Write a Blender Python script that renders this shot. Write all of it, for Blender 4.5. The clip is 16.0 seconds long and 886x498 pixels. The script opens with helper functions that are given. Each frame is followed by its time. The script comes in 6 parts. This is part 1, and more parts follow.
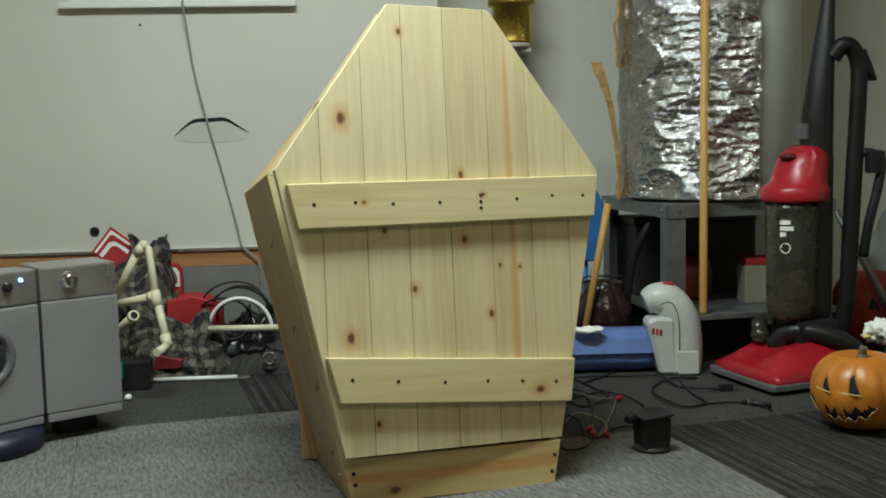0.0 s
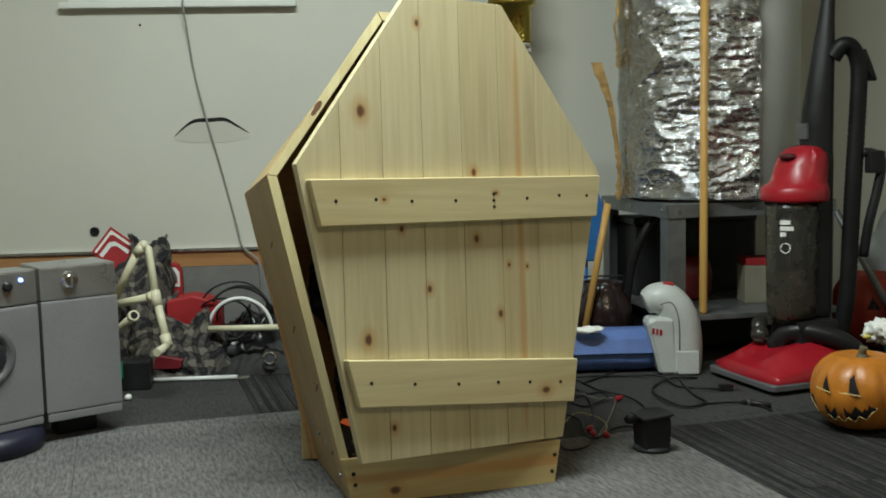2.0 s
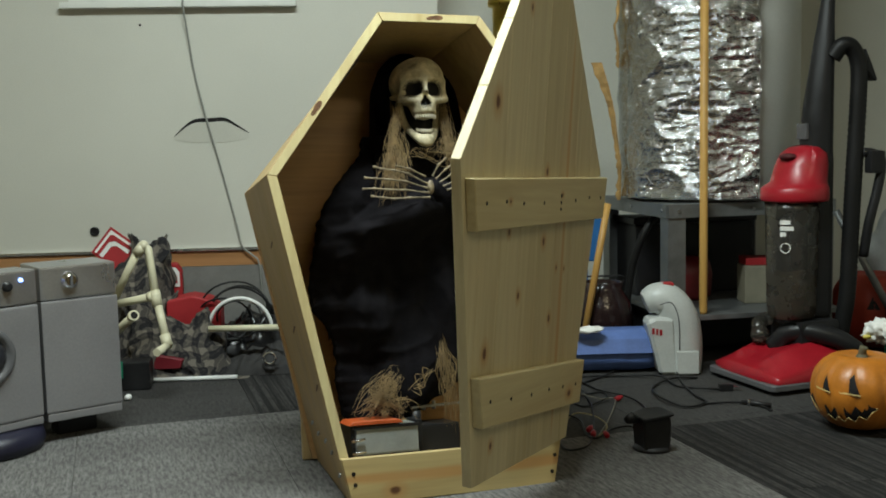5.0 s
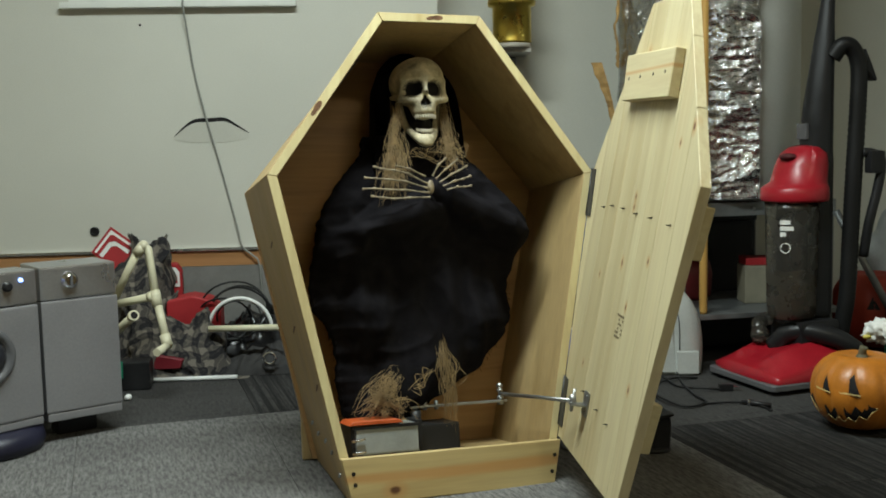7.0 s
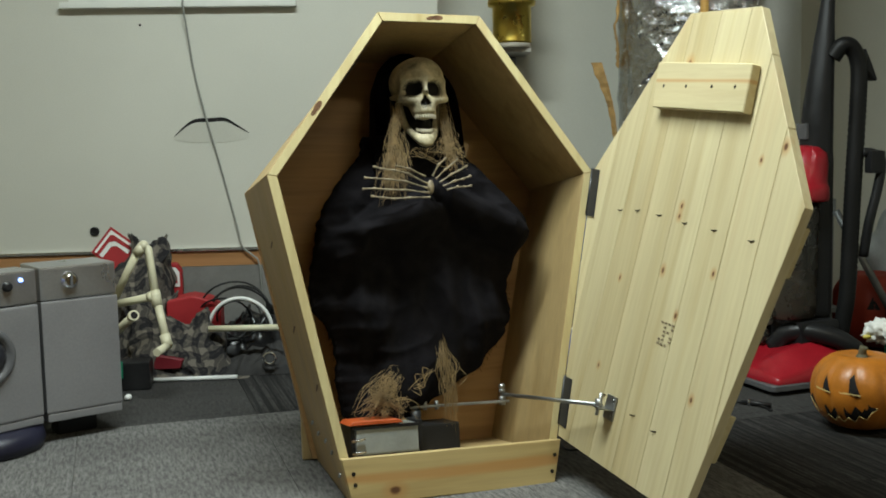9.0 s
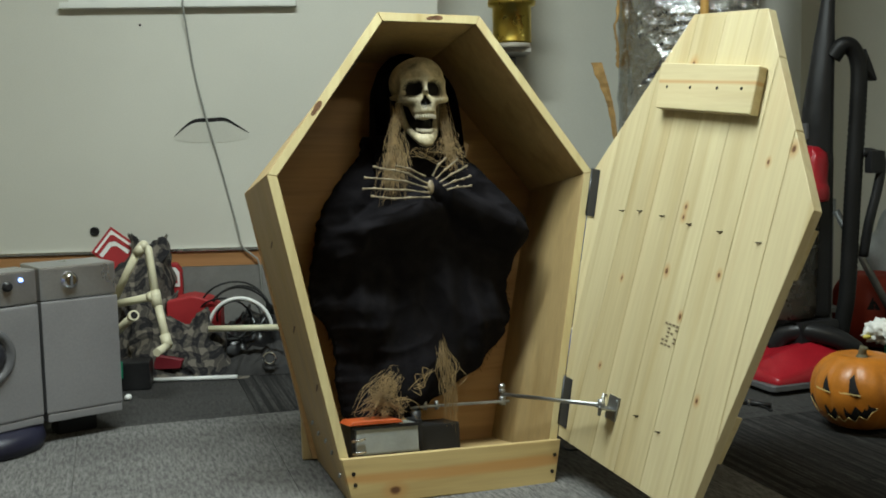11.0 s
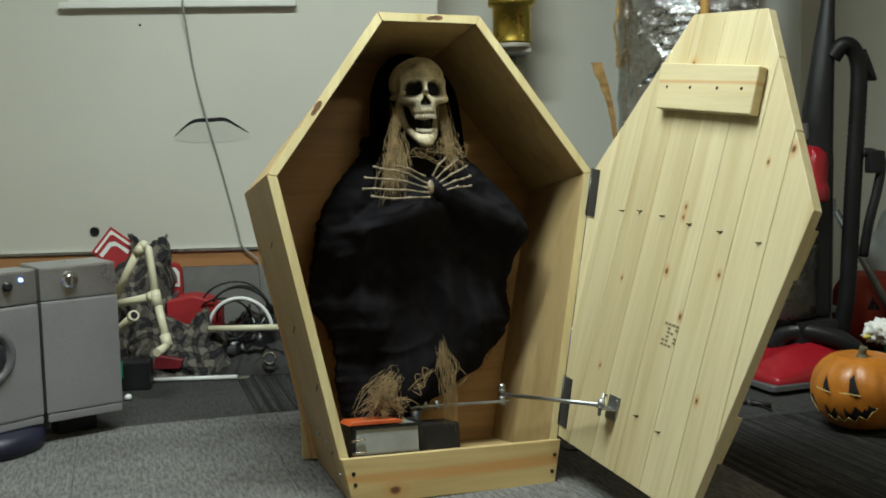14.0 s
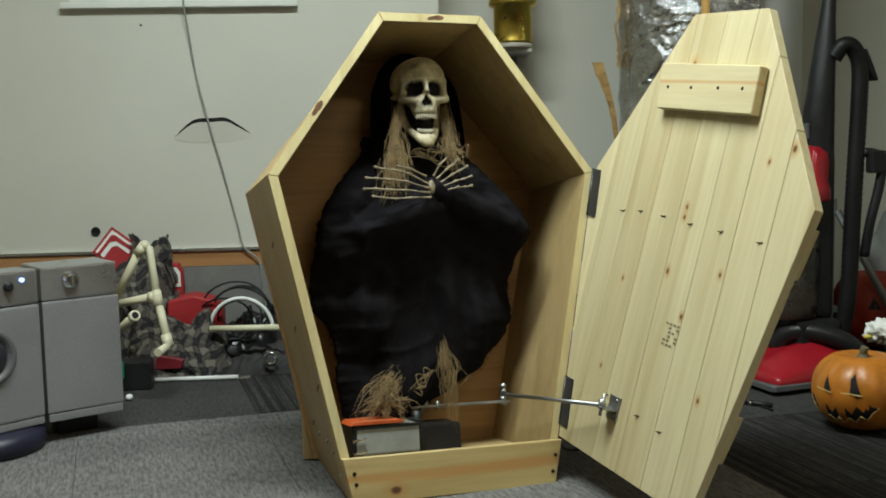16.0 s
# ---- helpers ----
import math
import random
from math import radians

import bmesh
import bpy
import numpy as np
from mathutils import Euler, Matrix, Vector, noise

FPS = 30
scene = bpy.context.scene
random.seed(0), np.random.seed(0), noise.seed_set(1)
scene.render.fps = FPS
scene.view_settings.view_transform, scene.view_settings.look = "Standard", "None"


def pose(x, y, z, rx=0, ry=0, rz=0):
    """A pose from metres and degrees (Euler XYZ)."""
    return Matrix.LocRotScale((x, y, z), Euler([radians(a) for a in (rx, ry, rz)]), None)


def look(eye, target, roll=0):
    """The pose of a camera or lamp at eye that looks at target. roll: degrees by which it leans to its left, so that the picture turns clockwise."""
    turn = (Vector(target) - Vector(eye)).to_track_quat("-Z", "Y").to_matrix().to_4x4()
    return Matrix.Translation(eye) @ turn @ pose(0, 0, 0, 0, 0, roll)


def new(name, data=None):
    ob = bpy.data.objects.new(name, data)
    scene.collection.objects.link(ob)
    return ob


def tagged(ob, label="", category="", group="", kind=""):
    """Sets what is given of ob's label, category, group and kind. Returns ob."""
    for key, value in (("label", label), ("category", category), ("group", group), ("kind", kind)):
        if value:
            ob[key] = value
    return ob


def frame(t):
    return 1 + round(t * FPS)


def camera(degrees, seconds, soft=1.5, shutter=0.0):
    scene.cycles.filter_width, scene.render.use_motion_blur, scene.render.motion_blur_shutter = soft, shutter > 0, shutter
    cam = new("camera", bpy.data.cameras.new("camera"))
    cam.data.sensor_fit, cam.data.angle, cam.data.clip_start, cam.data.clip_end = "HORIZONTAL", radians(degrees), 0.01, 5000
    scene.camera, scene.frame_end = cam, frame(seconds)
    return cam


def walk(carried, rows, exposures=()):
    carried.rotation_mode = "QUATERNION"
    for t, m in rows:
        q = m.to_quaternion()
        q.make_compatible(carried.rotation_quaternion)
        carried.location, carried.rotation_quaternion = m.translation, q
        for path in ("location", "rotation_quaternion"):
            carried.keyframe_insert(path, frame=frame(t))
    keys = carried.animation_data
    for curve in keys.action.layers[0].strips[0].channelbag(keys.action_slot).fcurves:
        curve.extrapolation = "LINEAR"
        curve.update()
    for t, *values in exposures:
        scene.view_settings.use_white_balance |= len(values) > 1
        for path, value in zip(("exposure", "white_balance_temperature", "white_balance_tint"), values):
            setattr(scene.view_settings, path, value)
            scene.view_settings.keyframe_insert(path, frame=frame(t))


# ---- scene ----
EYE = (0.0, 0.0, 0.735)
cam = camera(44.3, 16.0, soft=1.8)
START = look(EYE, (0.0, math.cos(radians(6)), 0.735 - math.sin(radians(6))), -1.2)
END = START @ pose(0, 0, 0, 0, 0.05, 0)
walk(cam, [(0, START), (14.8, START), (15.6, END), (16, END)], exposures=[(0, 0.0), (16, 0.0)])

# ---- light: a shop light under the ceiling, bounced by the pale room ----
world = bpy.data.worlds.new("world")
scene.world = world
world.use_nodes = True
world.node_tree.nodes["Background"].inputs[0].default_value = (0.5, 0.6, 0.8, 1)
world.node_tree.nodes["Background"].inputs[1].default_value = 0.02
LIGHT_AT = (-0.27, 1.86, 2.28)
SIDE_LIGHT_AT = (1.15, 0.15, 2.28)


def area(name, at, target, sx, sy, watts, color):
    data = bpy.data.lights.new(name, "AREA")
    data.shape, data.size, data.size_y, data.energy, data.color = "RECTANGLE", sx, sy, watts, color
    ob = new(name, data)
    ob.matrix_world = look(at, target)
    return ob


area("shop_light_glow", LIGHT_AT, (LIGHT_AT[0], LIGHT_AT[1], 0), 1.2, 0.16, 68, (0.88, 1.0, 0.97))
area("side_light_glow", SIDE_LIGHT_AT, (SIDE_LIGHT_AT[0], SIDE_LIGHT_AT[1], 0), 1.2, 0.16, 14, (1.0, 0.87, 0.56))


# ---- materials ----
def nodes_of(name, rough=0.6, metal=0.0):
    m = bpy.data.materials.new(name)
    m.use_nodes = True
    nt = m.node_tree
    b = nt.nodes["Principled BSDF"]
    b.inputs["Roughness"].default_value, b.inputs["Metallic"].default_value = rough, metal
    return m, nt, b


def nn(nt, kind, **kw):
    n = nt.nodes.new("ShaderNode" + kind)
    for k, v in kw.items():
        if k == "op":
            n.operation = v
        elif k == "blend":
            n.data_type, n.blend_type = "RGBA", v
    return n


def coords(nt, scale=(1, 1, 1), rot=(0, 0, 0)):
    tc = nn(nt, "TexCoord")
    mp = nn(nt, "Mapping")
    mp.inputs["Scale"].default_value = scale
    mp.inputs["Rotation"].default_value = rot
    nt.links.new(tc.outputs["Object"], mp.inputs[0])
    return mp.outputs[0]


def noise_node(nt, vec, scale, detail=4, rough=0.6, distortion=0):
    n = nn(nt, "TexNoise")
    n.inputs["Scale"].default_value, n.inputs["Detail"].default_value = scale, detail
    n.inputs["Roughness"].default_value, n.inputs["Distortion"].default_value = rough, distortion
    nt.links.new(vec, n.inputs["Vector"])
    return n.outputs[0]


def ramp(nt, fac, stops):
    r = nn(nt, "ValToRGB")
    e = r.color_ramp.elements
    while len(e) < len(stops):
        e.new(0.5)
    for el, (at, col) in zip(e, stops):
        el.position, el.color = at, (*col, 1) if len(col) == 3 else col
    nt.links.new(fac, r.inputs[0])
    return r.outputs[0]


def mix(nt, fac, a, b, blend="MIX"):
    m = nn(nt, "Mix", blend=blend)
    for sock, v in ((m.inputs[0], fac), (m.inputs[6], a), (m.inputs[7], b)):
        if isinstance(v, (int, float)):
            sock.default_value = v
        elif isinstance(v, tuple):
            sock.default_value = (*v, 1)
        else:
            nt.links.new(v, sock)
    return m.outputs[2]


def math_node(nt, op, a, b=None):
    m = nn(nt, "Math", op=op)
    for sock, v in ((m.inputs[0], a), (m.inputs[1], b)):
        if v is None:
            continue
        if isinstance(v, (int, float)):
            sock.default_value = v
        else:
            nt.links.new(v, sock)
    return m.outputs[0]


def bump(nt, b, height, strength=0.3, dist=0.002):
    n = nn(nt, "Bump")
    n.inputs["Strength"].default_value, n.inputs["Distance"].default_value = strength, dist
    nt.links.new(height, n.inputs["Height"])
    nt.links.new(n.outputs[0], b.inputs["Normal"])


def plain(name, color, rough=0.5, metal=0.0, vary=0.25, scale=9, grain=180, relief=0.15, coat=0.0, spec=0.5):
    """A worn surface: stains at one scale and grain at a finer one."""
    m, nt, b = nodes_of(name, rough, metal)
    vec = coords(nt)
    n1, n2 = noise_node(nt, vec, scale), noise_node(nt, vec, grain, 2)
    dark = tuple(c * (1 - vary) for c in color)
    light = tuple(min(1, c * (1 + vary * 0.6)) for c in color)
    col = ramp(nt, n1, [(0.3, dark), (0.7, light)])
    nt.links.new(mix(nt, 0.12, col, n2, "OVERLAY"), b.inputs["Base Color"])
    nt.links.new(ramp(nt, n1, [(0.25, (rough * 0.75,) * 3), (0.75, (min(1, rough * 1.25),) * 3)]), b.inputs["Roughness"])
    b.inputs["Coat Weight"].default_value = coat
    b.inputs["Specular IOR Level"].default_value = spec
    bump(nt, b, n2, relief, 0.001)
    return m


def pine(name, knots=(), streaks=(), axis="z", base=(0.58, 0.50, 0.305), dark=(0.485, 0.39, 0.21), seed=0.0):
    """Clear-grained pale pine with knots at given places (x, z, radius)."""
    m, nt, b = nodes_of(name, 0.48)
    long, wide = 0.9, 17
    scale = {"z": (wide, wide, long), "x": (long, wide, wide), "y": (wide, long, wide)}[axis]
    tc = nn(nt, "TexCoord")
    mp = nn(nt, "Mapping")
    mp.inputs["Scale"].default_value = scale
    nt.links.new(tc.outputs["Object"], mp.inputs[0])
    info = nn(nt, "ObjectInfo")
    shift = nn(nt, "VectorMath", op="ADD")
    nt.links.new(mp.outputs[0], shift.inputs[0])
    cmb = nn(nt, "CombineXYZ")
    off = math_node(nt, "ADD", math_node(nt, "MULTIPLY", info.outputs["Random"], 40.0), seed)
    for i in range(3):
        nt.links.new(off, cmb.inputs[i])
    nt.links.new(cmb.outputs[0], shift.inputs[1])
    grain = noise_node(nt, shift.outputs[0], 1.0, 3, 0.55, 0.6)
    fine = noise_node(nt, shift.outputs[0], 6.0, 3, 0.6)
    col = ramp(nt, grain, [(0.28, dark), (0.5, base), (0.75, tuple(min(1, c * 1.1) for c in base))])
    col = mix(nt, 0.20, col, fine, "OVERLAY")
    tint = ramp(nt, info.outputs["Random"], [(0.0, (0.93, 0.91, 0.87)), (1.0, (1.03, 1.03, 1.02))])
    col = mix(nt, 1.0, col, tint, "MULTIPLY")
    heart = noise_node(nt, shift.outputs[0], 0.42, 2, 0.5, 0.3)
    col = mix(nt, ramp(nt, heart, [(0.56, (0, 0, 0)), (0.70, (0.42, 0.42, 0.42))]), col, (0.55, 0.385, 0.20))
    sep = nn(nt, "SeparateXYZ")
    nt.links.new(tc.outputs["Object"], sep.inputs[0])
    u, v = (sep.outputs[0], sep.outputs[2]) if axis != "y" else (sep.outputs[2], sep.outputs[1])
    if axis == "x":
        u, v = sep.outputs[2], sep.outputs[0]
    wob = math_node(nt, "MULTIPLY", math_node(nt, "SUBTRACT", fine, 0.5), 0.5)
    for kx, kz, r, *face in knots:
        dx = math_node(nt, "MULTIPLY", math_node(nt, "SUBTRACT", u, kx), 1.0 / r)
        dz = math_node(nt, "MULTIPLY", math_node(nt, "SUBTRACT", v, kz), 0.72 / r)
        dd = math_node(nt, "ADD", math_node(nt, "MULTIPLY", dx, dx), math_node(nt, "MULTIPLY", dz, dz))
        dd = math_node(nt, "ADD", math_node(nt, "SQRT", dd), wob)
        if face:
            deep = math_node(nt, "ABSOLUTE", math_node(nt, "SUBTRACT", sep.outputs[1], face[0]))
            dd = math_node(nt, "ADD", dd, math_node(nt, "MULTIPLY", math_node(nt, "GREATER_THAN", deep, 0.010), 9.0))
        core = ramp(nt, dd, [(0.35, (1, 1, 1)), (0.75, (0, 0, 0))])
        halo = ramp(nt, math_node(nt, "MULTIPLY", dd, 0.5), [(0.2, (0.75, 0.75, 0.75)), (0.95, (0, 0, 0))])
        col = mix(nt, halo, col, (0.45, 0.23, 0.075))
        col = mix(nt, core, col, (0.12, 0.05, 0.02))
    for sx, z0, z1, w, *face in streaks:
        dx = math_node(nt, "ABSOLUTE", math_node(nt, "MULTIPLY", math_node(nt, "SUBTRACT", u, sx), 1.0 / w))
        dz = math_node(nt, "MULTIPLY", math_node(nt, "SUBTRACT", v, (z0 + z1) / 2), 2.0 / (z1 - z0))
        dz = math_node(nt, "POWER", math_node(nt, "ABSOLUTE", dz), 6.0)
        dd = math_node(nt, "ADD", math_node(nt, "ADD", dx, dz), math_node(nt, "MULTIPLY", math_node(nt, "SUBTRACT", grain, 0.5), 2.0))
        if face:
            deep = math_node(nt, "ABSOLUTE", math_node(nt, "SUBTRACT", sep.outputs[1], face[0]))
            dd = math_node(nt, "ADD", dd, math_node(nt, "MULTIPLY", math_node(nt, "GREATER_THAN", deep, 0.010), 9.0))
        col = mix(nt, ramp(nt, dd, [(0.3, (0.62, 0.62, 0.62)), (1.0, (0, 0, 0))]), col, (0.48, 0.22, 0.06))
    nt.links.new(col, b.inputs["Base Color"])
    nt.links.new(ramp(nt, grain, [(0.3, (0.42,) * 3), (0.7, (0.6,) * 3)]), b.inputs["Roughness"])
    bump(nt, b, fine, 0.12, 0.001)
    return m


def carpet(name, c0, c1, stripe=None, across=False):
    """Loop pile in ribs along the tile, with broad worn patches; stripe: dark bars of uneven width."""
    m, nt, b = nodes_of(name, 0.95)
    b.inputs["Specular IOR Level"].default_value = 0.12
    world_vec = nn(nt, "NewGeometry").outputs["Position"]
    patches = nn(nt, "TexNoise")
    patches.inputs["Scale"].default_value, patches.inputs["Detail"].default_value = 3.2, 6
    nt.links.new(world_vec, patches.inputs["Vector"])
    ribs = noise_node(nt, coords(nt, (135, 25, 1)), 1.0, 3, 0.7)
    loops = noise_node(nt, coords(nt), 210, 2)
    flecks = noise_node(nt, coords(nt, (60, 34, 1)), 1.0, 4, 0.8)
    col = ramp(nt, ribs, [(0.34, c0), (0.62, c1)])
    col = mix(nt, 0.25, col, loops, "OVERLAY")
    col = mix(nt, 0.35, col, flecks, "OVERLAY")
    wear = ramp(nt, patches.outputs[0], [(0.3, (0.78, 0.77, 0.77)), (0.7, (1.12, 1.12, 1.12))])
    col = mix(nt, 1.0, col, wear, "MULTIPLY")
    if stripe:
        bars = noise_node(nt, coords(nt, (0.5, 34, 1) if across else (62, 0.4, 1)), 1.0, 2, 0.8)
        col = mix(nt, ramp(nt, bars, [(0.42, (0, 0, 0)), (0.56, (0.85, 0.85, 0.85))]), col, stripe)
    nt.links.new(col, b.inputs["Base Color"])
    bump(nt, b, math_node(nt, "ADD", ribs, loops), 0.8, 0.004)
    return m


def plaid(name):
    m, nt, b = nodes_of(name, 0.95)
    uv = nn(nt, "UVMap")
    sep = nn(nt, "SeparateXYZ")
    nt.links.new(uv.outputs[0], sep.inputs[0])
    col = (0.012, 0.011, 0.013)
    fac = None
    warp = noise_node(nt, coords(nt), 14, 2)
    for i in (0, 1):
        fr = math_node(nt, "FRACT", math_node(nt, "MULTIPLY", math_node(nt, "ADD", sep.outputs[i], math_node(nt, "MULTIPLY", warp, 0.12)), 17.0))
        band = ramp(nt, fr, [(0.0, (0.42,) * 3), (0.40, (0.42,) * 3), (0.45, (0.0,) * 3), (0.66, (0.0,) * 3), (0.69, (0.16,) * 3), (0.76, (0.16,) * 3), (0.79, (0.0,) * 3), (0.97, (0.0,) * 3), (1.0, (0.42,) * 3)])
        fac = band if fac is None else mix(nt, 1.0, fac, band, "ADD")
    weave = noise_node(nt, coords(nt), 260, 2)
    c = mix(nt, math_node(nt, "POWER", math_node(nt, "MULTIPLY", fac, 0.95), 1.7), col, (0.24, 0.21, 0.17))
    c = mix(nt, 0.3, c, weave, "OVERLAY")
    nt.links.new(c, b.inputs["Base Color"])
    bump(nt, b, weave, 0.4, 0.002)
    return m


def foil_material(name):
    m, nt, b = nodes_of(name, 0.22, 1.0)
    vec = coords(nt, (1, 1, 2.2))
    n1, n2 = noise_node(nt, vec, 9, 6, 0.65, 1.5), noise_node(nt, vec, 40, 4, 0.6, 0.8)
    nt.links.new(ramp(nt, n1, [(0.3, (0.47, 0.48, 0.49)), (0.7, (0.76, 0.77, 0.78))]), b.inputs["Base Color"])
    nt.links.new(ramp(nt, n2, [(0.3, (0.11,) * 3), (0.7, (0.30,) * 3)]), b.inputs["Roughness"])
    bump(nt, b, math_node(nt, "ADD", n1, math_node(nt, "MULTIPLY", n2, 0.35)), 0.45, 0.02)
    return m


def glow(name, color, strength):
    m, nt, b = nodes_of(name)
    b.inputs["Base Color"].default_value = (*color, 1)
    b.inputs["Emission Color"].default_value = (*color, 1)
    b.inputs["Emission Strength"].default_value = strength
    return m


def clear_plastic(name, color, rough=0.15):
    m, nt, b = nodes_of(name, rough)
    b.inputs["Base Color"].default_value = (*color, 1)
    b.inputs["Transmission Weight"].default_value = 0.92
    n = noise_node(nt, coords(nt), 14, 4)
    nt.links.new(ramp(nt, n, [(0.3, (rough,) * 3), (0.7, (rough + 0.3,) * 3)]), b.inputs["Roughness"])
    return m


WALL = plain("wall_paint", (0.60, 0.595, 0.525), 0.55, vary=0.05, scale=1.7, grain=240, relief=0.12)
# Unseen west wall, ceiling and south wall: tinted so bounced light turns warm.
CREAM_WALL = plain("cream_wall_paint", (0.46, 0.39, 0.26), 0.7, vary=0.08, scale=2)
CEIL = plain("ceiling_paint", (0.66, 0.62, 0.51), 0.8, vary=0.05, scale=2)
BOUNCE_TAN = plain("tan_bounce", (0.20, 0.15, 0.085), 0.6, vary=0.15, scale=2)
WHITE = plain("white_trim", (0.72, 0.73, 0.68), 0.4, vary=0.08, scale=6)
CONCRETE = plain("concrete", (0.20, 0.195, 0.18), 0.9, vary=0.25, scale=7, grain=90, relief=0.5)
SILL_WOOD = pine("old_sill_wood", axis="x", base=(0.40, 0.20, 0.08), dark=(0.24, 0.11, 0.04))
ALU = plain("aluminium_edge", (0.8, 0.8, 0.78), 0.25, 1.0, vary=0.1)
OUT, IN = -0.019, 0.0
LID_PINE = pine("lid_pine", knots=[(-0.222, 0.771, 0.015, OUT), (-0.092, 0.952, 0.008, OUT), (-0.219, 0.333, 0.013, OUT), (-0.079, 0.425, 0.009, OUT), (0.035, 0.523, 0.010, OUT), (0.089, 0.368, 0.009, OUT), (0.114, 0.468, 0.006, OUT), (-0.14, 0.544, 0.008, OUT), (0.033, 0.658, 0.009, OUT), (0.16, 0.464, 0.005, OUT), (-0.168, 0.16, 0.008, OUT), (-0.277, 0.762, 0.008, IN), (-0.005, 0.505, 0.007, IN), (-0.164, 0.525, 0.006, IN), (-0.016, 0.612, 0.006, IN), (-0.016, 0.632, 0.006, IN), (0.142, 0.465, 0.005, IN), (0.144, 0.28, 0.005, IN), (-0.082, 0.431, 0.006, IN), (0.075, 0.905, 0.010, IN), (-0.19, 0.30, 0.006, IN), (-0.22, 0.735, 0.005, IN)], streaks=[(0.146, 0.10, 1.0, 0.012, OUT)])
BLOCK_PINE = pine("block_pine", streaks=[(0.868, -0.30, 0.30, 0.006)], axis="x", seed=3.0)
BATTEN_PINE = pine("batten_pine", knots=[(0.600, -0.187, 0.006), (0.615, 0.073, 0.006), (0.205, 0.185, 0.012)], axis="x", base=(0.60, 0.515, 0.295), dark=(0.52, 0.42, 0.215))
# Darker than rim and lid: the boards' shade is partly in this colour.
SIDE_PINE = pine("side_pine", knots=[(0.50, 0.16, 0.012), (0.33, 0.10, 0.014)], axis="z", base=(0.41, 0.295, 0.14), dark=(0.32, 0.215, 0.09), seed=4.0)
# Paler pine for the boards' front edges, split off by facing.
EDGE_PINE = pine("front_edge_pine", axis="z", base=(0.62, 0.53, 0.29), dark=(0.52, 0.41, 0.20), seed=7.0)
FRONT_PINE = pine("front_pine", knots=[(0.022, -0.13, 0.013)], streaks=[(0.05, -0.3, 0.3, 0.014)], axis="x", base=(0.52, 0.40, 0.185), dark=(0.43, 0.30, 0.12), seed=9.0)
PLY = pine("back_plywood", axis="x", base=(0.42, 0.25, 0.105), dark=(0.31, 0.165, 0.065), seed=2.0)
SCREW = plain("dark_screw", (0.03, 0.025, 0.02), 0.5, 0.6)
STEEL = plain("zinc_steel", (0.40, 0.41, 0.41), 0.42, 1.0, vary=0.2)
BLACK_METAL = plain("black_hinge_metal", (0.035, 0.035, 0.038), 0.45, 0.3)
BLACK = plain("black_plastic", (0.017, 0.017, 0.018), 0.42, vary=0.3, spec=0.3)
RUBBER = plain("black_rubber", (0.010, 0.010, 0.010), 0.5, vary=0.2, spec=0.3)
CLOTH = plain("black_cloth", (0.0115, 0.0106, 0.0122), 1.0, vary=0.35, scale=30, grain=420, relief=1.0, spec=0.03)
BONE = plain("aged_bone_plastic", (0.48, 0.42, 0.275), 0.5, vary=0.75, scale=30, grain=150, relief=0.3)
FINGER_BONE = plain("tan_bone_plastic", (0.29, 0.235, 0.15), 0.5, vary=0.6, scale=90, grain=200, relief=0.3)
DARK_HOLLOW = plain("socket_black", (0.006, 0.005, 0.005), 0.9)
STRAW = plain("dry_straw", (0.30, 0.205, 0.095), 0.85, vary=0.45, scale=50)
LIGHT_CARPET = carpet("grey_loop_carpet", (0.090, 0.088, 0.085), (0.195, 0.190, 0.182))
DARK_CARPET = carpet("charcoal_carpet", (0.034, 0.033, 0.033), (0.074, 0.071, 0.068), stripe=(0.056, 0.055, 0.053), across=True)
STRIPE_CARPET = carpet("striped_carpet", (0.030, 0.029, 0.029), (0.068, 0.065, 0.062), stripe=(0.015, 0.015, 0.015))
RED = plain("red_plastic", (0.36, 0.010, 0.020), 0.34, vary=0.15, coat=0.12)
RED_MATT = plain("red_board", (0.36, 0.016, 0.020), 0.6, vary=0.2)
GREY_PLASTIC = plain("grey_plastic", (0.12, 0.12, 0.125), 0.4)
SMOKE = clear_plastic("smoky_bin", (0.31, 0.29, 0.25), 0.10)
DUST = plain("dust", (0.16, 0.13, 0.09), 0.95, vary=0.4)
SILVER = plain("silver_paint", (0.33, 0.325, 0.335), 0.42, 0.45, vary=0.08, scale=5)
SILVER_DARK = plain("silver_panel", (0.50, 0.50, 0.51), 0.30, 0.85, vary=0.1)
CHROME = plain("chrome", (0.7, 0.7, 0.7), 0.12, 1.0)
BASE_BLUE = plain("dark_blue_base", (0.014, 0.014, 0.032), 0.45)
PVC = plain("cream_pvc", (0.66, 0.62, 0.44), 0.35, vary=0.12)
PLAID = plaid("plaid_flannel")
FOIL = foil_material("foil_blanket")
TANK = plain("white_enamel", (0.60, 0.61, 0.58), 0.35, vary=0.06, scale=3)
GALV = plain("galvanised", (0.23, 0.24, 0.24), 0.5, 0.7, vary=0.25, scale=14)
POLE_WOOD = pine("varnished_pole", axis="z", base=(0.52, 0.30, 0.08), dark=(0.38, 0.20, 0.05))
BRASS = plain("brass", (0.60, 0.44, 0.09), 0.30, 1.0, vary=0.12, relief=0.05)
ORANGE = plain("pumpkin_skin", (0.52, 0.18, 0.02), 0.38, vary=0.25, scale=16)
ORANGE_DARK = plain("deep_orange_skin", (0.27, 0.025, 0.010), 0.55, vary=0.25)
CREAM = plain("carved_rim", (0.75, 0.55, 0.22), 0.6)
